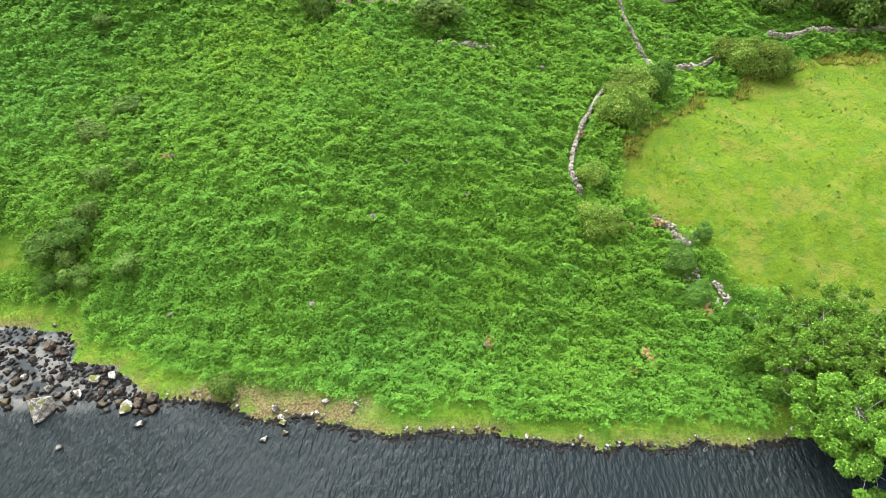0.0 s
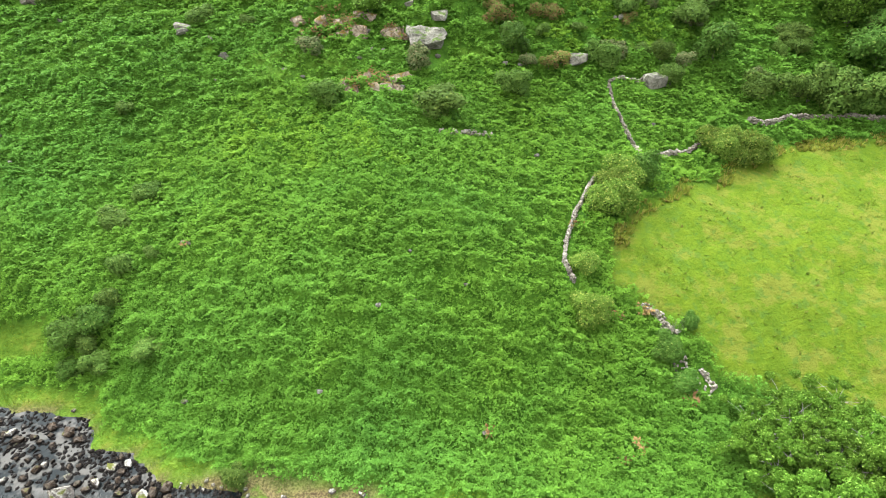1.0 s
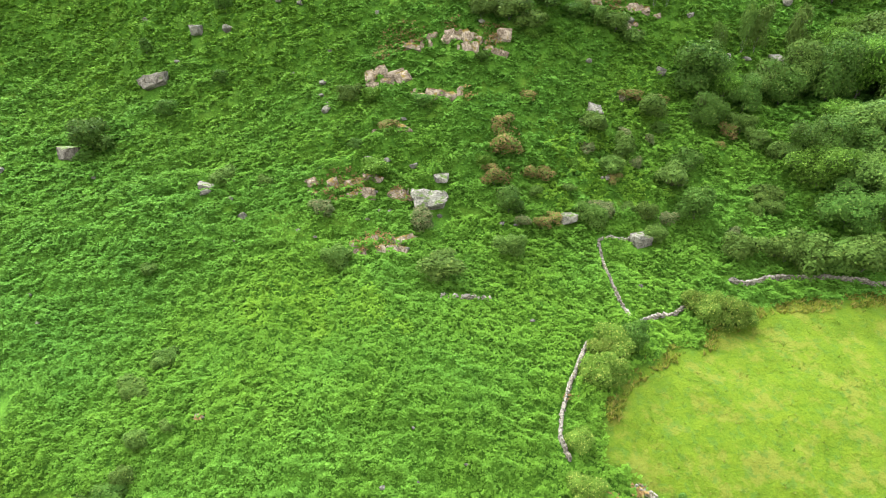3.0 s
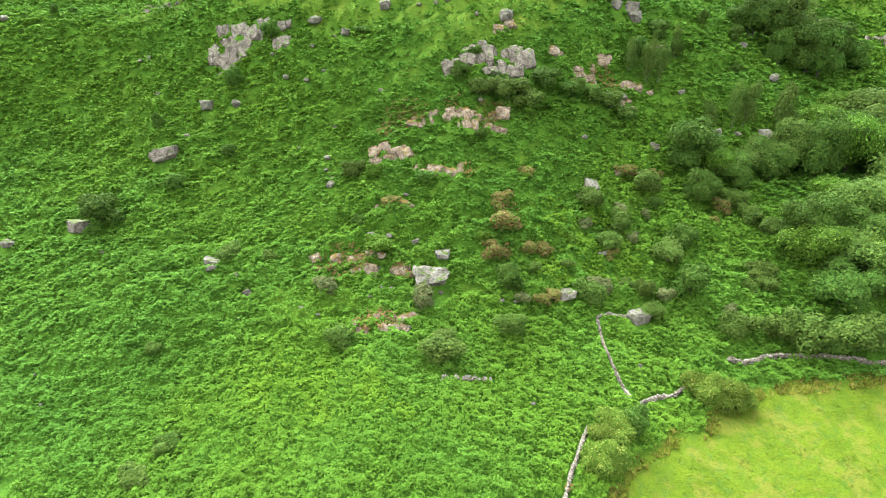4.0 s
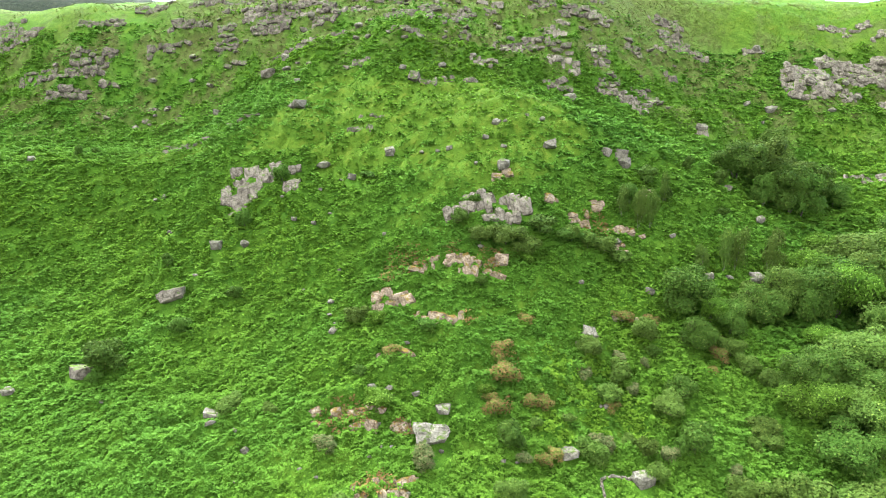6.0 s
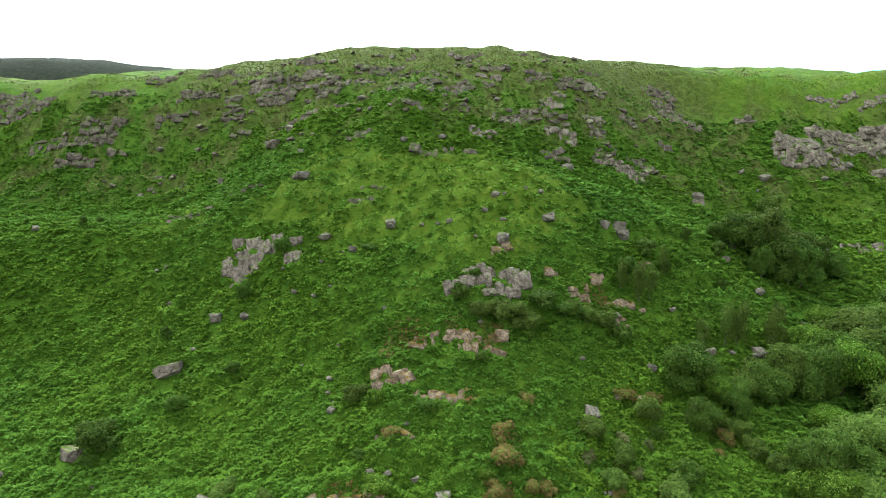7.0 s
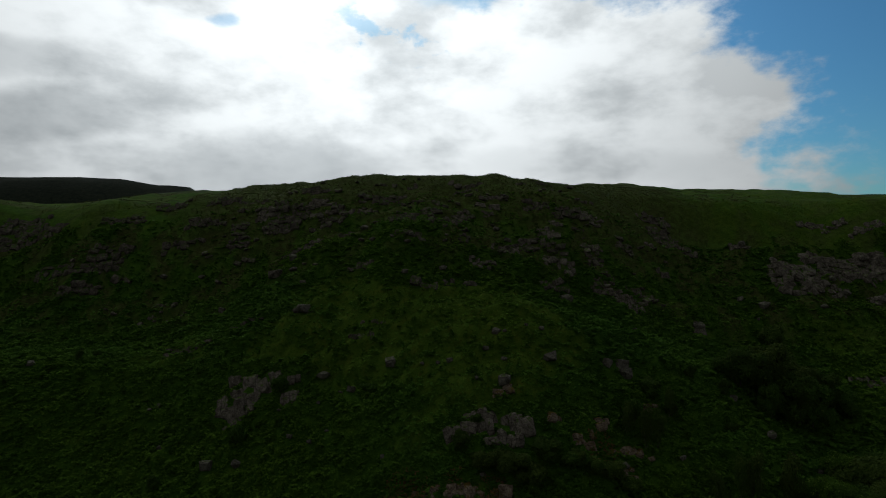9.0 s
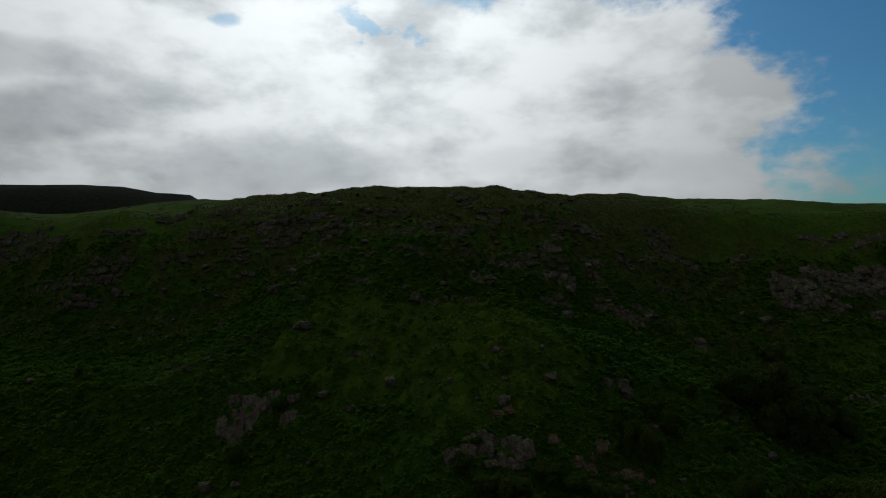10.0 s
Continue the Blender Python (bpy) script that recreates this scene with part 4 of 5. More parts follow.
DARK_CRAGS = [(-133.8, 225.8, 15.3, 8.4), (-137.5, 222.8, 13.7, 4.6), (-154.0, 224.2, 15.9, 5.6), (-139.5, 216.9, 16.5, 4.5), (-125.1, 219.4, 4.4, 2.9), (-127.8, 229.2, 6.1, 3.8), (-105.0, 228.0, 16.0, 4.4), (-181.6, 244.3, 21.4, 12.5), (-170.2, 240.1, 17.2, 8.6), (-179.9, 237.5, 10.5, 4.4), (-132.0, 240.7, 11.2, 4.0), (-141.3, 240.4, 8.1, 3.3), (-119.5, 249.0, 12.9, 5.6), (-99.6, 234.7, 16.3, 4.4), (-91.4, 245.7, 9.2, 3.1), (90.0, 239.8, 11.9, 10.4), (92.8, 236.0, 13.3, 4.4), (88.2, 247.0, 12.2, 6.1)]
HEATHERY_LEDGES = [(-82.0, 181.3, 13.9, 4.6), (-24.6, 172.7, 9.0, 3.0), (-7.4, 189.0, 8.6, 3.2), (-29.8, 199.4, 8.1, 2.9), (-22.7, 177.8, 6.1, 1.8), (-45.7, 182.5, 5.4, 2.7), (-64.2, 182.7, 7.8, 1.6), (3.5, 192.6, 9.9, 3.3)]
DARK_SHRUBS_A = [(-76.2, 116.4, 9.3, 7.5), (11.9, 96.7, 7, 5.6), (47.8, 96.9, 7.8, 6.9), (49.6, 108.6, 6.1, 4.8), (8.1, 127.4, 3.4, 2.9), (-54.5, 151.3, 3.9, 6.4), (-73.2, 144.5, 3.3, 4), (-62.5, 125.4, 5.4, 4.2), (-52.2, 133.9, 3.9, 3.6), (3.8, 141.5, 5.1, 4.3), (23.4, 139.5, 8.9, 4.3), (31.1, 139.3, 7.3, 4.4), (49.4, 152.3, 4.9, 6.5), (-4.2, 117.9, 5, 3), (7.4, 144.1, 3.2, 3.2), (-46.1, 160.8, 5, 5.6), (-112.4, 177.5, 3, 3.8), (-109.8, 181.9, 3, 3.4), (60.3, 154.9, 4.1, 4.1), (-17.7, 109.3, 2.9, 2.4), (45.6, 117.5, 4.1, 3), (-76.8, 113.6, 3.9, 3)]
DARK_SHRUBS_B = [(55.9, 159.6, 6.2, 5.1), (70.7, 167.9, 3, 4.8), (79.7, 165.8, 4.5, 4.5), (76.0, 155.0, 3.6, 3.2), (-20.9, 158.1, 4.4, 2.5)]
DARK_SHRUBS = DARK_SHRUBS_A + DARK_SHRUBS_B
OLIVE_SHRUBS_A = [(-18.4, 83.4, 5.9, 4.4), (-0.5, 81.3, 8.4, 4.5), (11.6, 86.6, 6, 4.9), (27.9, 95.2, 6.1, 5.4), (38.2, 96, 4.4, 4.4), (37.1, 111.4, 5.9, 5.2), (31.4, 116.3, 7.8, 4.7), (44.5, 120.4, 7.1, 5.5), (45.3, 104.3, 7.7, 5.1), (39.2, 92.1, 4.8, 4.3), (-20.5, 122.9, 5.5, 4.5), (14.7, 136.2, 8.6, 5.6), (8.5, 136.3, 6.9, 5), (20.2, 135.8, 7.8, 5), (31.3, 139.8, 5.6, 4.4), (35.2, 138.5, 6.2, 4.8), (39.6, 139.3, 6.6, 5.2), (43.8, 138.7, 5.2, 3.8), (-43.8, 104.6, 6.5, 4.4), (33.6, 106.8, 5, 4.3), (53.2, 88, 7.4, 5.4), (60.8, 87, 6.6, 6.3), (64.2, 85.8, 8.9, 7.7), (68.9, 85.3, 7.8, 6.5), (73, 84.7, 9.8, 7.9)]
OLIVE_SHRUBS_B = [(62.7, 101, 6.7, 4.6), (62.7, 97.4, 5.3, 3.2), (-35.6, 104.1, 3.7, 2.5), (-50.9, 82.8, 3.1, 2.4), (63.0, 116.9, 5.7, 4.9), (64.7, 112.5, 5.6, 4.2), (67.6, 109.5, 5.1, 4.8)]
OLIVE_SHRUBS = OLIVE_SHRUBS_A + OLIVE_SHRUBS_B
BRIGHT_SHRUBS = [(-13.2, 103.1, 7.4, 4.4), (-15.8, 121.3, 4.1, 4.1), (20, 133.6, 4.1, 3.3), (56.6, 131.3, 4.5, 3.6), (11.8, 89.0, 3.2, 2.6)]
PALE_SHRUBS = [(-4.4, 93.2, 5.7, 3.9), (-23.0, 95.0, 4.5, 3), (38.8, 108.5, 3.3, 2.6), (42.2, 96.3, 4.4, 3.2), (38.1, 115.2, 4, 2.6), (29.9, 97.8, 4.8, 3.1)]
BROWN_SHRUBS = [(11.7, 114.0, 5.7, 4.4), (12.0, 109.0, 7.5, 5.1), (9.8, 102.9, 5.8, 4.2), (16.9, 105.1, 4.8, 3.3), (20.0, 104.9, 4.3, 2.9), (-11.9, 113.2, 4.4, 2.4), (40.9, 124.6, 5.6, 3.1), (60.2, 116.1, 5.1, 3.7), (8.8, 104.8, 3.5, 2.3), (33.8, 105.1, 3.7, 2.2), (18, 121, 3.9, 2.6), (47.9, 125.5, 4.3, 2.8), (20.6, 95.3, 3.9, 3), (18.2, 93.8, 3.4, 2.9)]
SMALL_SCRUB = [(36.9, 113.2, 2.6, 2.3), (38.4, 109.4, 2.8, 2.3), (34.2, 108.8, 3.2, 1.7), (43.6, 114.9, 2.2, 2.6), (49.5, 110.1, 2.6, 1.9), (45.5, 104.7, 3.8, 2.2), (39.4, 97.6, 3.5, 2.2), (35.3, 99.1, 3.2, 1.8), (17.6, 100.8, 3.2, 2.6), (8.2, 105.8, 3.0, 2.5), (24.6, 102.4, 3.3, 1.7), (40.2, 92.9, 3.4, 2.3), (57.6, 112.8, 2.7, 1.6), (29.8, 111.4, 3.6, 2.2), (26.1, 107.9, 3.4, 2.7), (14.6, 94.1, 3.3, 2.7), (53.6, 93.1, 2.8, 2.6), (59.4, 97.0, 2.9, 2.7), (58.1, 120.9, 3.6, 1.7), (44.1, 122.1, 2.4, 1.9), (17.9, 120.4, 3.7, 2.1), (-11.9, 112.3, 3.2, 2.0), (-19.1, 123.0, 3.0, 2.1), (-3.5, 118.0, 2.8, 2.3)]
WOOD_A = [(57.2, 128.9, 12.5, 11), (61.6, 124.8, 6.8, 6.2), (65.1, 122.2, 7.7, 7.7), (56.7, 118.6, 7.4, 7.4), (75.0, 126.4, 9.7, 9.4), (80.1, 128.5, 10, 11.3), (85.9, 126.7, 11.7, 13), (94.8, 129.8, 12.3, 13.6), (104.1, 132.9, 12.9, 16.1), (104.1, 126.4, 10.8, 13.9), (90.5, 138.0, 10.4, 9.7), (103.8, 142.8, 14.8, 11.8), (114.0, 144.1, 13.4, 13.4), (73.0, 128.1, 8.1, 7.2), (68.8, 126.2, 6.4, 6.1), (70.8, 105.8, 8.7, 8.4), (76.1, 107, 10.3, 8.6), (85.2, 110.3, 13.9, 9.9), (91, 110, 11.1, 9.2), (72.3, 101.9, 11.4, 8.3), (78.3, 100.3, 11.6, 8.5), (83.4, 99.4, 10.4, 8.7)]
WOOD_B = [(74.2, 92.9, 11.1, 8.2), (82.4, 94.7, 8.8, 9.9), (83.7, 103.8, 11.7, 8.8), (92.8, 105.4, 13.8, 12.2), (102.5, 118.9, 15.1, 13.4), (115.7, 135.5, 16.9, 16.9), (88.5, 96.8, 13.2, 11.7), (83.9, 116.5, 9.2, 6.2), (101.1, 147.4, 9.3, 7.5), (112.6, 149.8, 11.7, 8.6), (120.9, 148.6, 11.9, 11.9), (85.6, 132.3, 8.3, 8.3), (94.4, 134.2, 12.2, 10.4), (103.0, 136.2, 12.6, 11.5)]
WOOD = WOOD_A + WOOD_B
COPSE = [(87.3, 170.8, 12.2, 9.8), (94.3, 173.6, 12.6, 11.4), (98.4, 170.9, 8.5, 8.5), (100.7, 165.1, 12.3, 11.1), (105.0, 165.7, 10.5, 11.3), (112.3, 172.9, 9.2, 9.2), (91.4, 162.9, 5.4, 7.7), (108.2, 184.5, 9, 8.6), (84.9, 173.2, 7.9, 6.7), (108.6, 174.9, 10.4, 9.2), (118.0, 171.3, 8.4, 6.3), (113.5, 200.9, 7, 6.1)]
BIRCHES = [(50.2, 145.9, 4.1, 8.8), (53.6, 147.3, 3.8, 8), (70.5, 139.2, 4.2, 9.1), (73.5, 139.7, 4.6, 9.9), (64.9, 139.6, 3.9, 6.4), (82.8, 140.3, 5.1, 10.3), (46.2, 148.7, 3.8, 7), (59.3, 154.5, 3.4, 6.8)]
WALL_SALLOWS = [(22.3, 61.6, 6.1, 5.7), (17.8, 52.4, 4.3, 2.8), (17.4, 46.4, 4.4, 3.3), (25.7, 67.9, 5.9, 5), (42.8, 75.0, 5.4, 4.4), (46.0, 74.4, 6.0, 5.2), (48.4, 73.8, 4.2, 3.4), (42, 76.6, 5.9, 3.9), (24.3, 66.2, 4.9, 4.1)]
WALL_THORNS = [(28.2, 68.2, 5.4, 4.8), (28.9, 45.2, 2.4, 2.1), (25.8, 42.5, 4.1, 2.4), (26.9, 38.9, 3.4, 2)]
WEST_SCRUB = [(-41, 53, 3.4, 2.9), (-44.3, 61, 4.7, 2.6), (-42.1, 66.6, 3.8, 2.5), (-44.8, 45.7, 4.8, 3.5), (-42.2, 47, 3.9, 3.5), (-40.7, 42.6, 3.8, 2.8), (-34.9, 43.2, 3.6, 2), (-42.7, 44.2, 3.1, 2.8), (-41.2, 48.7, 3.1, 2.8), (-43.9, 42.1, 3.1, 2.4), (-37.3, 55.1, 2.4, 1.4), (-21.3, 28.9, 2.8, 2.2), (-42.1, 66, 3.8, 2.3)]
RUST_PATCHES = [(4.6, 33.8, 0.8), (20.2, 46.2, 1.7), (20.6, 32, 1.8), (18.6, 30.8, 1.2), (27.5, 37.1, 1.6), (23.9, 47.1, 2.1), (17.2, 58.3, 1.2), (-33.2, 55.8, 0.8), (-13.2, 130.7, 5.4), (13.5, 113.1, 4.9), (10.9, 109.9, 4.8), (1.6, 135.3, 4.1), (-20.2, 101.5, 10.5), (11.6, 104.1, 4.7), (-8.7, 98.8, 4.5), (-9.4, 134.7, 11), (11, 132.6, 8.1), (39.3, 144.1, 9.1), (-12.6, 88.3, 7.4), (5.2, 119.9, 3.8), (18.1, 121.5, 3.9)]

# ---- rocks ----
for x, y, w in HILL_STONES:
    boulder(x, y, w * 0.85, "weathered grey stone showing through the green bracken", "stones on the slope", slab=rnd.random() < 0.4)
for x, y, w in UPPER_STONES:
    boulder(x, y, w * 0.8, "pale grey boulder lying on the upper hillside", "stones on the upper hill", slab=rnd.random() < 0.5)
for x, y, w, h in SLAB_STONES:
    boulder(x, y, w * 0.95, "large angular grey boulder standing among bracken", "large boulders", high=h / w * 0.8, slab=True, material=CRAG if w > 5.2 else None)
for x, y, w, h in GREAT_BOULDER:
    ob = new("boulder", mesh_of("great_boulder", *rock_shape(53, 4, 0.6, 0.09), [ROCK]))
    ob.matrix_basis = Matrix.LocRotScale((x, y, ground_at(x, y) + h * 0.16), Euler((0.42, 0.05, 0.12)), (w * 0.50, w * 0.30, h * 0.36))
    CLEAR.append((x, y - 2, 0.5 * w, 0.45 * w))
    tagged(ob, "huge pale grey boulder with a mossy foot", "rock", "large boulders")

# the two large crags: slabs split along a common joint
for rows, x, y, label, dip, block in ((CENTRE_CRAG, 11.0, 143.5, "pale grey jointed crag on the brow of the spur", -0.08, 2.1), (WEST_CRAG, -53.5, 161.5, "stepped grey crag of broken slabs on the hill", -0.32, 2.0)):
    ob = outcrop_at(x, y, label)
    rs = np.random.RandomState(int(y))
    for bx, by, w, h in rows:
        n = max(1, int(round(w / block)))
        for k in range(n):
            u = ((k + 0.5) / n - 0.5) * w
            bh = h * rs.uniform(0.85, 1.15)
            rock_block(ob, bx + u, by + rs.uniform(-0.25, 0.25), w / n * rs.uniform(1.05, 1.3), bh, CRAG, rs.uniform(0.8, 1.3), rs.uniform(-0.12, 0.04), rs.uniform(-0.25, 0.25), dip + rs.uniform(-0.12, 0.12), rs.uniform(0.4, 0.65))
for x, y, w, h in RUSTY_LEDGES:
    crag(x, y + 0.3 * h, w * 1.1, h * 0.85, RUSTY, "low ledge of rust-stained rock edged with dead bracken", "rock_ledge", 1.9, 0.45)
for x, y, w, h in EAST_LEDGES:
    crag(x, y, w, h, RUSTY, "broken brownish ledge under birch scrub", "rock_ledge", 1.5)
for x, y, w, h in EAST_CLIFF:
    crag(x, y, w, h * 0.9, CRAG, "grey cracked cliff above the side valley", "cliff", 2.4 if h > 5 else 1.7)
for x, y, w, h in CREST_CRAGS + LOWER_CREST_CRAGS:
    crag(x, y, w * 1.1, h * 1.25, CRAG if (x + y) % 3 > 1.6 else DARK_CRAG, "dark weathered crag in the band below the summit", block=1.9)
for x, y, w, h in DARK_CRAGS:
    crag(x, y, w, h, DARK_CRAG, "dark damp crag with grassy ledges", block=2.1)
for x, y, w, h in HEATHERY_LEDGES:
    crag(x, y, w, h * 0.7, DARK_CRAG, "low heathery rock ledge in the grass", "rock_ledge", 1.6, 0.6)
# small crags and broken rock along the summit band
rs = np.random.RandomState(17)
for k in range(90):
    x, y = rs.uniform(-120, 92), rs.uniform(205, 250)
    if waves(np.array([x]), np.array([y]), 20, 31)[0] + rs.uniform(-0.3, 0.5) > 0.0:
        crag(x, y, rs.uniform(3, 10), rs.uniform(1.2, 3.2), CRAG if rs.uniform() < 0.3 else DARK_CRAG, "small broken crag in the heath below the summit", block=rs.uniform(1.3, 2.2))
for k in range(200):
    x, y = rs.uniform(-135, 95), rs.uniform(204, 252)
    if waves(np.array([x]), np.array([y]), 20, 31)[0] + rs.uniform(-0.3, 0.3) > 0.05:
        boulder(x, y, rs.uniform(0.8, 2.8), "dark broken rock below the summit", "broken rocks below the summit", high=0.42, slab=True, material=DARK_CRAG if rs.uniform() < 0.6 else CRAG)

# ---- stones of the shore ----
STONES = [mesh_of("shore_stone", *hull_shape(300 + k, False, 3), [WET_STONE]) for k in range(8)]
DARKS = [mesh_of("shore_stone", *hull_shape(320 + k, False, 3), [DARK_STONE]) for k in range(8)]


def shore_stone(x, y, w, meshes, label, group, level=None):
    ob = new("shore_stone", rnd.choice(meshes))
    h = w * rnd.uniform(0.5, 0.8)
    z = (max(ground_at(x, y), -0.12) if level is None else level) + h * 0.2
    ob.matrix_basis = Matrix.LocRotScale((x, y, z), Euler((rnd.uniform(-0.3, 0.3), rnd.uniform(-0.3, 0.3), rnd.uniform(0, 6.28))), (w * 0.55, w * 0.45, h * 0.6))
    return tagged(ob, label, "stone", group)


for k in range(105):
    x = -27 + 58 * (k + rnd.random()) / 105
    y = float(shore(np.array([x]))[0]) + rnd.gauss(-0.05, 0.28)
    shore_stone(x, y, rnd.choice((0.28, 0.35, 0.45, 0.6)) * rnd.uniform(0.8, 1.3), STONES if rnd.random() < 0.68 else DARKS, "wet dark shore stone with a whitened top", "stones along the water's edge")
for k in range(165):
    x = rnd.uniform(-58, -27.5)
    low = float(np.interp(x, [-56, -44, -38, -32, -27.5], [28, 27.2, 27.5, 27, 26.6]))
    high = float(shore(np.array([x]))[0])
    y = low + (high - low) * rnd.random() ** 0.75
    shore_stone(x, y, rnd.choice((0.5, 0.65, 0.8, 1.1, 1.3)) * rnd.uniform(0.7, 1.3), DARKS if rnd.random() < 0.9 else STONES, "dark stone in the shallows of the rocky spit", "stones of the rocky spit")
rs = np.random.RandomState(77)
px = rs.uniform(-56, -28, 900)
py = np.interp(px, [-56, -44, -38, -32, -28], [29, 28.5, 28.5, 28, 27]) + rs.uniform(0, 1, 900) ** 0.7 * (shore(px) + 0.3 - np.interp(px, [-56, -44, -38, -32, -28], [29, 28.5, 28.5, 28, 27]))
v, f = joined([rock_shape(340 + k, 1, 0.0, 0.09) for k in range(6)], np.stack([px, py, np.maximum(height(px, py), -0.12) + 0.05], 1), rs.uniform(0, 6.28, 900), rs.uniform(0.1, 0.36, (900, 1)) * [1.1, 0.9, 0.65])
tagged(new("shore_shingle", mesh_of("shore_shingle", v, f, [DARK_STONE])), "dark wet cobbles of the rocky spit", "stones", kind="stuff")
px = rs.uniform(-28, 32, 900)
py = shore(px) + rs.normal(0, 0.3, 900)
v, f = joined([rock_shape(340 + k, 1, 0.0, 0.09) for k in range(6)], np.stack([px, py, np.maximum(height(px, py), -0.12) + 0.05], 1), rs.uniform(0, 6.28, 900), rs.uniform(0.08, 0.28, (900, 1)) * [1.1, 0.9, 0.65])
tagged(new("shore_shingle", mesh_of("shore_shingle", v, f, [WET_STONE])), "small stones packed along the water's edge", "stones", kind="stuff")
shore_stone(-38.0, 27.3, 3.0, STONES, "big pale flat-topped rock in the water off the spit", "large shore rocks", -0.1)
for x, y, w in ((-30.2, 27.6, 1.7), (-35.5, 29.0, 1.5), (-33, 31, 1.2), (-34.6, 23.6, 0.9), (-28.2, 25.9, 1.2), (-16.3, 24.3, 0.9), (-15, 25.8, 1.0), (-14.5, 24.9, 0.8)):
    shore_stone(x, y, w, STONES, "pale lichened rock beside the rocky spit", "large shore rocks", -0.1)
for x, y, w in ((-15.9, 27.2, 1.0), (-15.2, 26.4, 0.9), (-11.3, 27.9, 0.8), (-8.2, 27.6, 0.9), (-8.6, 26.9, 0.6), (-43.5, 36.6, 0.8), (-42, 37.4, 0.6), (-22.5, 28.5, 0.5), (-20, 28.2, 0.5)):
    shore_stone(x, y, w, STONES, "bleached white stone on the grassy bank", "white stones on the bank")

# ---- dry-stone walls ----
WALLS = (
    ([(21.9, 69), (19.1, 63.6), (17, 59.2), (15.8, 56.3), (15.1, 53.2), (15.9, 50.3)], "grey dry-stone wall curving round the pasture corner", 0.75, 0.36, 3, 0.12),
    ([(23.7, 47.6), (25.4, 46.8), (26.2, 45.1), (27, 44.2)], "tumbled dry-stone wall beside the pasture", 0.8, 0.8, 5, 0.5),
    ([(27, 41.7), (27.2, 40.1), (28.3, 38.8), (29.9, 37.9)], "collapsed stretch of dry-stone wall, spread as rubble", 0.5, 1.5, 7, 0.6),
    ([(29.1, 40.4), (29.8, 39.4), (30.3, 38.4)], "short remnant of tumbled wall by the pasture", 0.7, 0.5, 8, 0.5),
    ([(28.4, 91.4), (28.3, 86), (28.6, 81.5), (29.3, 77.9), (30.2, 74.5)], "thin dry-stone wall running straight up the slope", 0.6, 0.24, 9, 0.2),
    ([(31.4, 73.4), (34.8, 75.2), (37.6, 75.5), (41.7, 78.2)], "dry-stone wall at the head of the pasture", 0.8, 0.42, 11, 0.3),
    ([(49.5, 83), (52, 82.4), (54.9, 82.7), (60.6, 83.9), (66, 83.2), (71.6, 82.5), (80, 81.5)], "broad grey dry-stone wall above the pasture", 0.95, 0.5, 13, 0.25),
    ([(28.4, 91.7), (30.2, 91.7), (32.3, 91.9), (34.2, 91.7)], "low broken wall leading to a boulder", 0.6, 0.35, 15, 0.4),
    ([(-0.6, 76.4), (1.2, 76.3), (4.4, 76.6), (7.6, 76.7)], "sunken remnant of an old wall in the bracken", 0.8, 0.6, 17, 0.8),
)
for points, label, tall, wide, seed, ruin in WALLS:
    dry_wall(points, label, tall, wide, seed, ruin)


def wall_near(x, y):
    """Metres to the nearest wall."""
    near = np.full(np.shape(x), 1e9)
    for points, *_ in WALLS:
        for (ax, ay), (bx, by) in zip(points, points[1:]):
            t = np.clip(((x - ax) * (bx - ax) + (y - ay) * (by - ay)) / ((bx - ax) ** 2 + (by - ay) ** 2), 0, 1)
            near = np.minimum(near, np.hypot(x - ax - t * (bx - ax), y - ay - t * (by - ay)))
    return near


# ---- shrubs and trees ----
def set_out(kinds, rows, grow=1.0, tall=1.0):
    spare = {k.name for k in kinds}
    for x, y, w, h in rows:
        planted(kinds, x, y, w * grow, h * grow * tall, spare)
    for k in kinds:
        if k.name in spare:
            for o in (*k.children, k):
                bpy.data.objects.remove(o)


set_out([shrub_kind("shrub", "dark green thorn bush on the open slope", "shrub", "thorn bushes", LEAF_DARK, 400 + 5 * k, 3600, 0.036) for k in range(3)], DARK_SHRUBS, 0.95)
set_out([shrub_kind("shrub", "olive green willow bush among bracken", "shrub", "willow bushes", LEAF_WILLOW, 430 + 5 * k, 3600, 0.036) for k in range(4)], OLIVE_SHRUBS, 0.95)
set_out([shrub_kind("shrub", "dense bright green holly bush", "shrub", "holly bushes", LEAF_BRIGHT, 460 + 5 * k, 3600, 0.036) for k in range(2)], BRIGHT_SHRUBS, 0.95)
set_out([shrub_kind("shrub", "pale grey-green sallow bush", "shrub", "sallow bushes", LEAF_PALE, 480 + 5 * k, 2800, 0.038, bark=PALE_BARK) for k in range(2)], PALE_SHRUBS, 0.95)
set_out([shrub_kind("shrub", "withered brown bush with thin leaves", "shrub", "withered bushes", LEAF_BROWN, 500 + 5 * k, 3000, 0.038) for k in range(3)], BROWN_SHRUBS, 0.95)
set_out([shrub_kind("shrub", "windblown dark scrub in the bracken", "shrub", "scrub on the lower slope", LEAF_WILLOW if k else LEAF_DARK, 520 + 5 * k, 3000, 0.038, high=0.7) for k in range(3)], WEST_SCRUB, 1.05)
set_out([shrub_kind("shrub", "low twiggy bush among the bright bracken", "shrub", "low bushes on the slope", (LEAF_WILLOW, LEAF_PALE, LEAF_BROWN, LEAF_BRIGHT)[k], 535 + 7 * k, 2800, 0.038, high=0.75) for k in range(4)], SMALL_SCRUB)
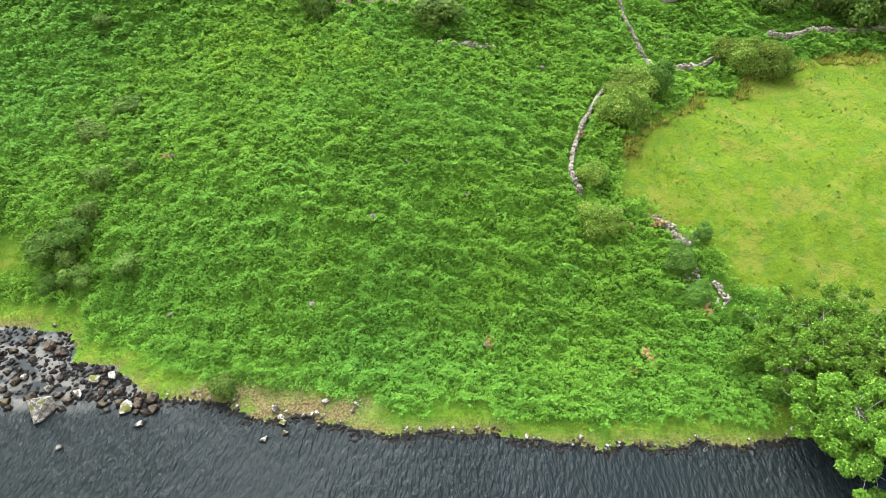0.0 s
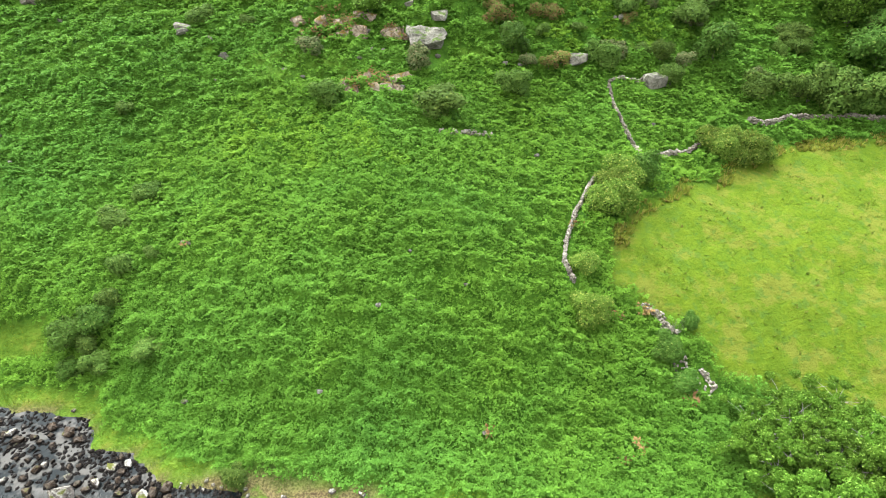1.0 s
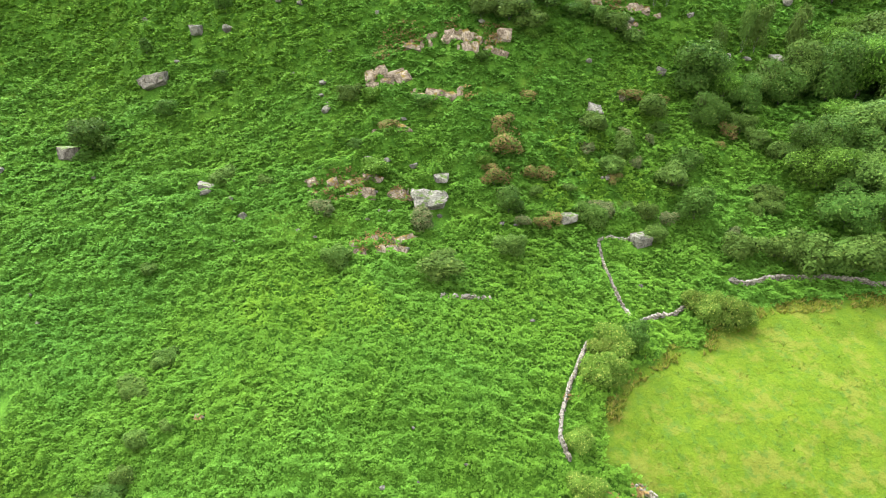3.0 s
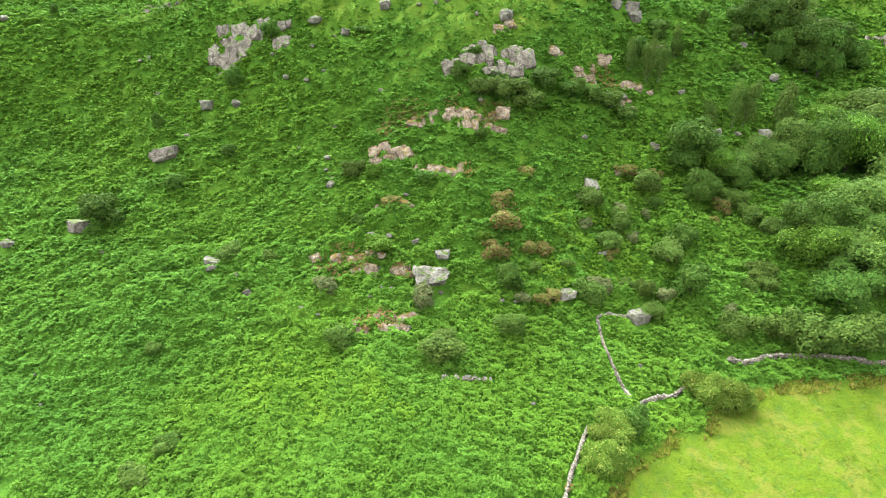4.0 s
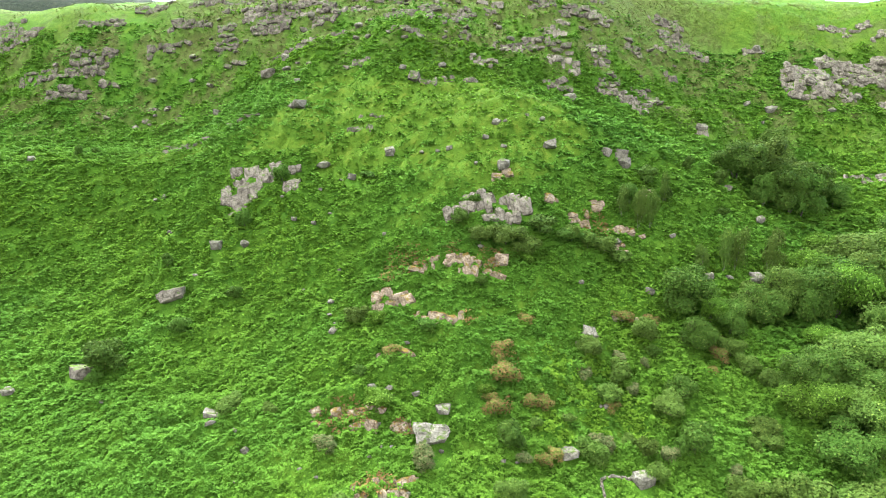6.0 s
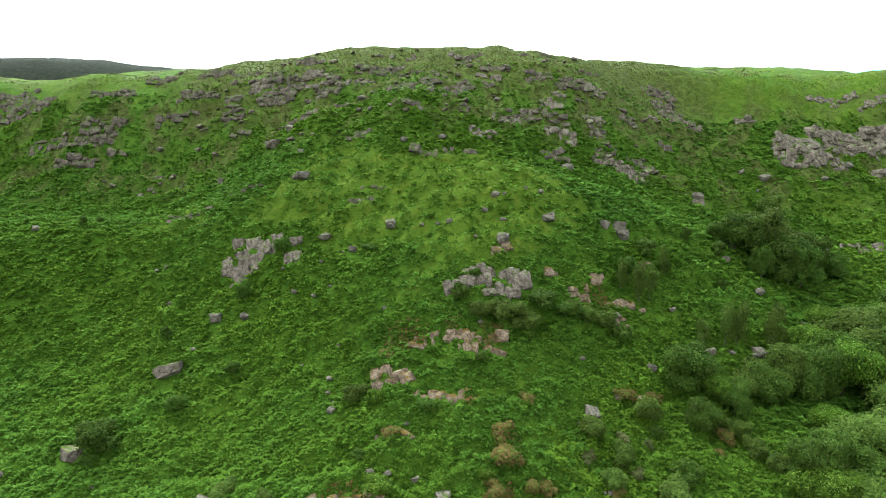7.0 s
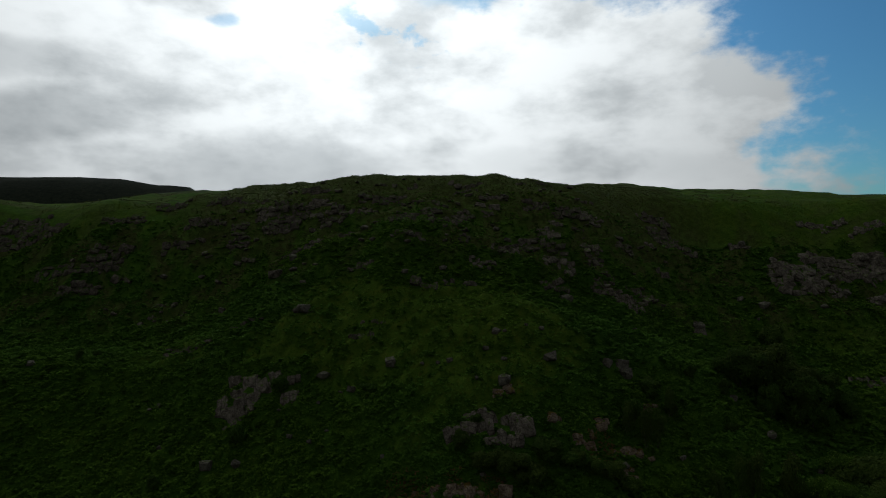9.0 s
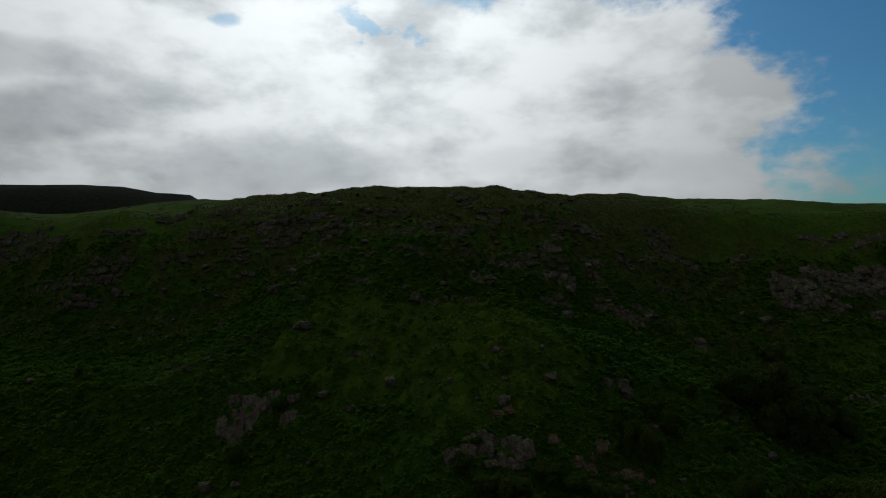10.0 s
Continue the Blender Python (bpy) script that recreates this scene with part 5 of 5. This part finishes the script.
set_out([shrub_kind("tree", "broad woodland tree with a dense dull green crown", "tree", "trees of the side wood", (LEAF_DARK, LEAF_WILLOW, LEAF_BRIGHT, LEAF_DARK, LEAF_WILLOW)[k], 540 + 5 * k, 11000, 0.022, 18, 0.85, trunk=True) for k in range(5)], WOOD, 1.02)
set_out([shrub_kind("tree", "small dark tree in the sheltered copse", "tree", "trees of the upper copse", (LEAF_DARK, LEAF_WILLOW)[k % 2], 580 + 5 * k, 8000, 0.026, 14, 0.9, trunk=True) for k in range(3)], COPSE, 1.1)
set_out([shrub_kind("birch", "slender pale-stemmed birch with thin foliage", "tree", "birches", LEAF_WILLOW, 610 + 5 * k, 2200, 0.034, 8, 1.0, PALE_BARK, True, True) for k in range(2)], BIRCHES, 1.1)
set_out([shrub_kind("sallow", "rounded olive sallow growing along the wall", "shrub", "sallows along the wall", LEAF_SALLOW, 630 + 5 * k, 9000, 0.024, 11) for k in range(3)], WALL_SALLOWS, 1.05)
set_out([shrub_kind("shrub", "dark green thorn growing by the wall", "shrub", "thorns along the wall", LEAF_DARK, 650 + 5 * k, 8000, 0.025, 10) for k in range(2)], WALL_THORNS, 1.05)


def great_tree(name, x, y, spread, tall, leaves, size, material, label, seed, lean=(0, 0), bark=PALE_BARK):
    """A full-grown tree: trunk, forking limbs and a crown of leaf sprays on the twigs, with gaps."""
    rs = np.random.RandomState(seed)
    ob = tagged(new(name), label, "tree", "trees on the loch bank")
    ob.location = (x, y, max(ground_at(x, y), 0.0) - 0.2)
    trunk, f = limb([(0, 0, 0), (0.1 + 0.1 * lean[0], 0.1 * lean[1], tall * 0.15), (0.25 * lean[0], 0.25 * lean[1], tall * 0.4)], [0.42, 0.33, 0.22], 10)
    part("trunk", mesh_of("trunk", trunk, f, [bark], True), ob)
    spots, norms = [], []
    for k in range(11):
        a = k * 2.4 + rs.uniform(-0.4, 0.4)
        out = spread * rs.uniform(0.45, 0.86)
        up = tall * (0.35 + 0.6 * (1 - (out / spread) ** 1.5) + rs.uniform(-0.1, 0.25))
        p0 = np.array([0.2 * lean[0], 0.2 * lean[1], tall * rs.uniform(0.15, 0.38)])
        p3 = np.array([out * math.cos(a) + lean[0], out * math.sin(a) + lean[1], up])
        p1, p2 = p0 + (p3 - p0) * 0.35 + [0, 0, tall * 0.1], p0 + (p3 - p0) * 0.7 + [0, 0, tall * 0.08]
        vs, fs = limb([p0, p1, p2, p3], [0.12, 0.085, 0.05, 0.02])
        n0 = len(vs)
        for j in range(15):
            b0 = p1 + (p3 - p1) * rs.uniform(0.1, 1.0)
            b1 = b0 + rs.normal(size=3) * [1.0, 1.0, 0.55] * spread * 0.24 + [0, 0, 0.25]
            if j == 14:
                b1 = p3.copy()
            v, g = limb([b0, (b0 + b1) / 2 + [0, 0, 0.15], b1], [0.035, 0.025, 0.012], 4)
            vs, fs, n0 = np.concatenate([vs, v]), np.concatenate([fs, g + n0]), n0 + len(v)
            m = leaves // 165
            d = rs.normal(size=(m, 3))
            d /= np.linalg.norm(d, axis=1, keepdims=True)
            spots.append(b1 + d * rs.uniform(0.2, 1.0, (m, 1)) ** 0.5 * spread * rs.uniform(0.09, 0.17) * [1, 1, 0.7])
            norms.append(d * 0.7 + rs.normal(size=(m, 3)) * 0.5 + [0, 0, 0.5])
        part("limb", mesh_of("limb", vs, fs, [bark], True), ob)
    p, n = np.concatenate(spots), np.concatenate(norms)
    p[:, 2] = np.maximum(p[:, 2], 0.6)
    part("crown", leaf_cards("crown", p, n, size * rs.uniform(0.6, 1.4, len(p)), rs, material), ob)
    return ob


great_tree("alder", 36.0, 22.6, 6.4, 8.5, 70000, 0.125, LEAF_BRIGHT, "broad alder overhanging the water from the bank", 5, (-1.0, -0.8))
great_tree("alder", 42.5, 25.5, 6.0, 8.5, 55000, 0.125, LEAF_BRIGHT, "broad alder overhanging the water from the bank", 15, (0, 0))
great_tree("sallow", 33.2, 30.5, 4.6, 6.0, 38000, 0.12, LEAF_BRIGHT, "spreading sallow with bare grey twigs by the field wall", 6, (0, 0.5))
great_tree("sallow", 37.0, 28.6, 4.4, 6.5, 34000, 0.12, LEAF_BRIGHT, "spreading sallow with bare grey twigs by the field wall", 8)
great_tree("sallow", 43.5, 30.5, 4.6, 6.5, 34000, 0.12, LEAF_BRIGHT, "spreading sallow with bare grey twigs by the field wall", 9)
great_tree("sallow", 38.5, 33.5, 4.8, 6.0, 38000, 0.12, LEAF_BRIGHT, "spreading sallow with bare grey twigs by the field wall", 7)

for x, y, w, seed, label in ((27.3, 44.6, 2.2, 1, "dead bleached bush with bare white branches"), (22.9, 22.9, 0.8, 2, "small bare sapling on the stony edge"), (68, 86, 2.0, 3, "dead bleached bush with bare white branches")):
    ob = tagged(new("dead_bush"), label, "shrub", "dead bushes")
    ob.location = (x, y, max(ground_at(x, y), 0) - 0.1)
    for k in range(12 if w > 1 else 3):
        part("branch", stems_mesh("branch", 700 + seed + 20 * k, w * 0.8, w * 0.6, 1, 0.035, PALE_BARK), ob)

# ---- bracken, grass and rushes ----
def bracken_share(x, y):
    f, g, h, b = zones(x, y)
    return np.clip(1 - 1.3 * f - 1.15 * g - 0.75 * h - b, 0, 1) * (y > shore(x) + 0.8) * (1 - 0.7 * smooth(206, 226, y) * (np.abs(x + 20) < 110))


def open_ground(x, y):
    """False where rock stands."""
    ok = np.ones(len(x), bool)
    for cx, cy, rx, ry in CLEAR:
        near = np.flatnonzero((np.abs(x - cx) < rx) & (np.abs(y - cy) < ry))
        ok[near[((x[near] - cx) / rx) ** 2 + ((y[near] - cy) / ry) ** 2 < 1]] = False
    return ok


def in_view(x, y, side=0.9):
    """The wedge of hillside that the valley opens to."""
    return np.abs(x) < side * (y + 14) + 6


YOUNG_BRACKEN = (
    [(21, 117), (34, 116), (46, 102), (36, 96), (22, 97), (10, 95), (18, 106)],
    [(88, 172), (95, 170), (104, 160), (101, 157), (91, 165)],
    [(-36, 79), (-20, 82), (-8, 76), (-3, 68), (-18, 67), (-34, 71)],
)
for x0, x1, y0, y1, dens, seed in ((-62, 60, 24, 62, 23.0, 1), (-95, 95, 62, 112, 9.0, 2), (-160, 150, 112, 170, 4.4, 3), (-230, 230, 170, 240, 3.0, 4)):
    x, y, rs = scatter(x0, x1, y0, y1, dens, 900 + seed)
    thin = np.where(y < 62, 23.0 * (40 / np.maximum(y, 40)) ** 1.75, 19.0 * (40 / np.maximum(y, 40)) ** 1.36) / dens
    clump = 0.5 + 0.5 * waves(x, y, 2.6, 41, 2) + 0.15 * waves(x, y, 11, 43, 2)
    keep = (bracken_share(x, y) * (0.85 + 0.3 * clump) * thin > rs.uniform(0, 1, len(x))) & in_view(x, y) & (wall_near(x, y) > 0.7) & open_ground(x, y)
    x, y, clump = x[keep], y[keep], clump[keep]
    reach = np.where(y < 62, 0.212 * (np.maximum(y, 40) / 40) ** 0.85, 0.235 * (np.maximum(y, 40) / 40) ** 0.65 * (1 + 0.08 * smooth(70, 105, y)))
    reach, tall = reach * (0.85 + 0.3 * clump), (0.8 - 0.1 * smooth(170, 230, y)) * (0.55 + 0.85 * clump)
    young = np.maximum.reduce([inside(x, y, p, 4.0) for p in YOUNG_BRACKEN]) * (0.6 + 0.4 * waves(x, y, 9, 45)) > rs.uniform(0.42, 0.58, len(x))
    for pick, material, label in ((~young, BRACKEN, "dense green bracken covering the slope"), (young, LIME_BRACKEN, "fresh yellow-green bracken among the bushes")):
        if pick.any():
            fronds("bracken", x[pick], y[pick], reach[pick], tall[pick], 4, material, label, "bracken", seed, 0.8, 0.50, False)

for k, (x, y, w) in enumerate(RUST_PATCHES):
    rs = np.random.RandomState(960 + k)
    n = int(10 + 1.3 * w * w)
    a, r = rs.uniform(0, 6.283, n), w * 0.5 * rs.uniform(0, 1, n) ** 0.6
    fronds("dead_bracken", x + r * np.cos(a), y + 0.7 * r * np.sin(a), np.full(n, 0.6), np.full(n, 0.75), 4, DEAD_BRACKEN, "patch of rust-brown dead bracken", "bracken", 970 + k, 0.9)

x, y, rs = scatter(15, 100, 22, 84, 7.0, 920)
keep = zones(x, y)[0] > rs.uniform(0.2, 1, len(x))
tufts("pasture_grass", x[keep], y[keep], 0.16 * (0.7 + 0.5 * waves(x[keep], y[keep], 9, 51)), GRASS, "lush yellow-green pasture grass", "grass", 21, 3)
x, y, rs = scatter(18, 100, 24, 84, 0.55, 925)
keep = (zones(x, y)[0] > 0.8) & (waves(x, y, 12, 53) + 0.4 > rs.uniform(-0.3, 1, len(x)))
tufts("tussocks", x[keep], y[keep], rs.uniform(0.16, 0.34, keep.sum()), TUSSOCK, "darker tussocks scattered over the pasture", "grass", 26, 7, 0.3)
x, y, rs = scatter(-62, 45, 22, 52, 24.0, 921)
keep = (zones(x, y)[1] * (1 - zones(x, y)[3]) > rs.uniform(0.2, 1, len(x))) & (y > shore(x) + 0.3)
tufts("bank_grass", x[keep], y[keep], np.full(keep.sum(), 0.14), BANK_GRASS, "rough grass along the loch bank", "grass", 22, 4)
x, y, rs = scatter(-150, 190, 138, 262, 1.3, 922)
keep = (zones(x, y)[1] > rs.uniform(0.2, 1, len(x)))
tufts("hill_grass", x[keep], y[keep], np.full(keep.sum(), 0.5), HILL_GRASS, "tussocky short grass on the spur", "grass", 23, 4)
x, y, rs = scatter(19, 80, 46, 86, 9.0, 923)
f = zones(x, y)[0]
rim = inside(x, y, FIELD, 4.0)
keep = (rim > 0.3) & (rim < 0.85) & (y > 55) & (waves(x, y, 8, 61) + 0.5 > rs.uniform(0, 1, len(x)))
tufts("rushes", x[keep], y[keep], rs.uniform(0.3, 0.65, keep.sum()), RUSH, "tan rushes along the pasture's edge", "rushes", 24, 5)
x, y, rs = scatter(-230, 150, 198, 300, 1.5, 924)
keep = zones(x, y)[2] > rs.uniform(0.1, 1, len(x))
tufts("heather", x[keep], y[keep], rs.uniform(0.2, 0.42, keep.sum()), HEATHER, "dark brown-green heather on the summit", "heather", 25, 3, 0.7)
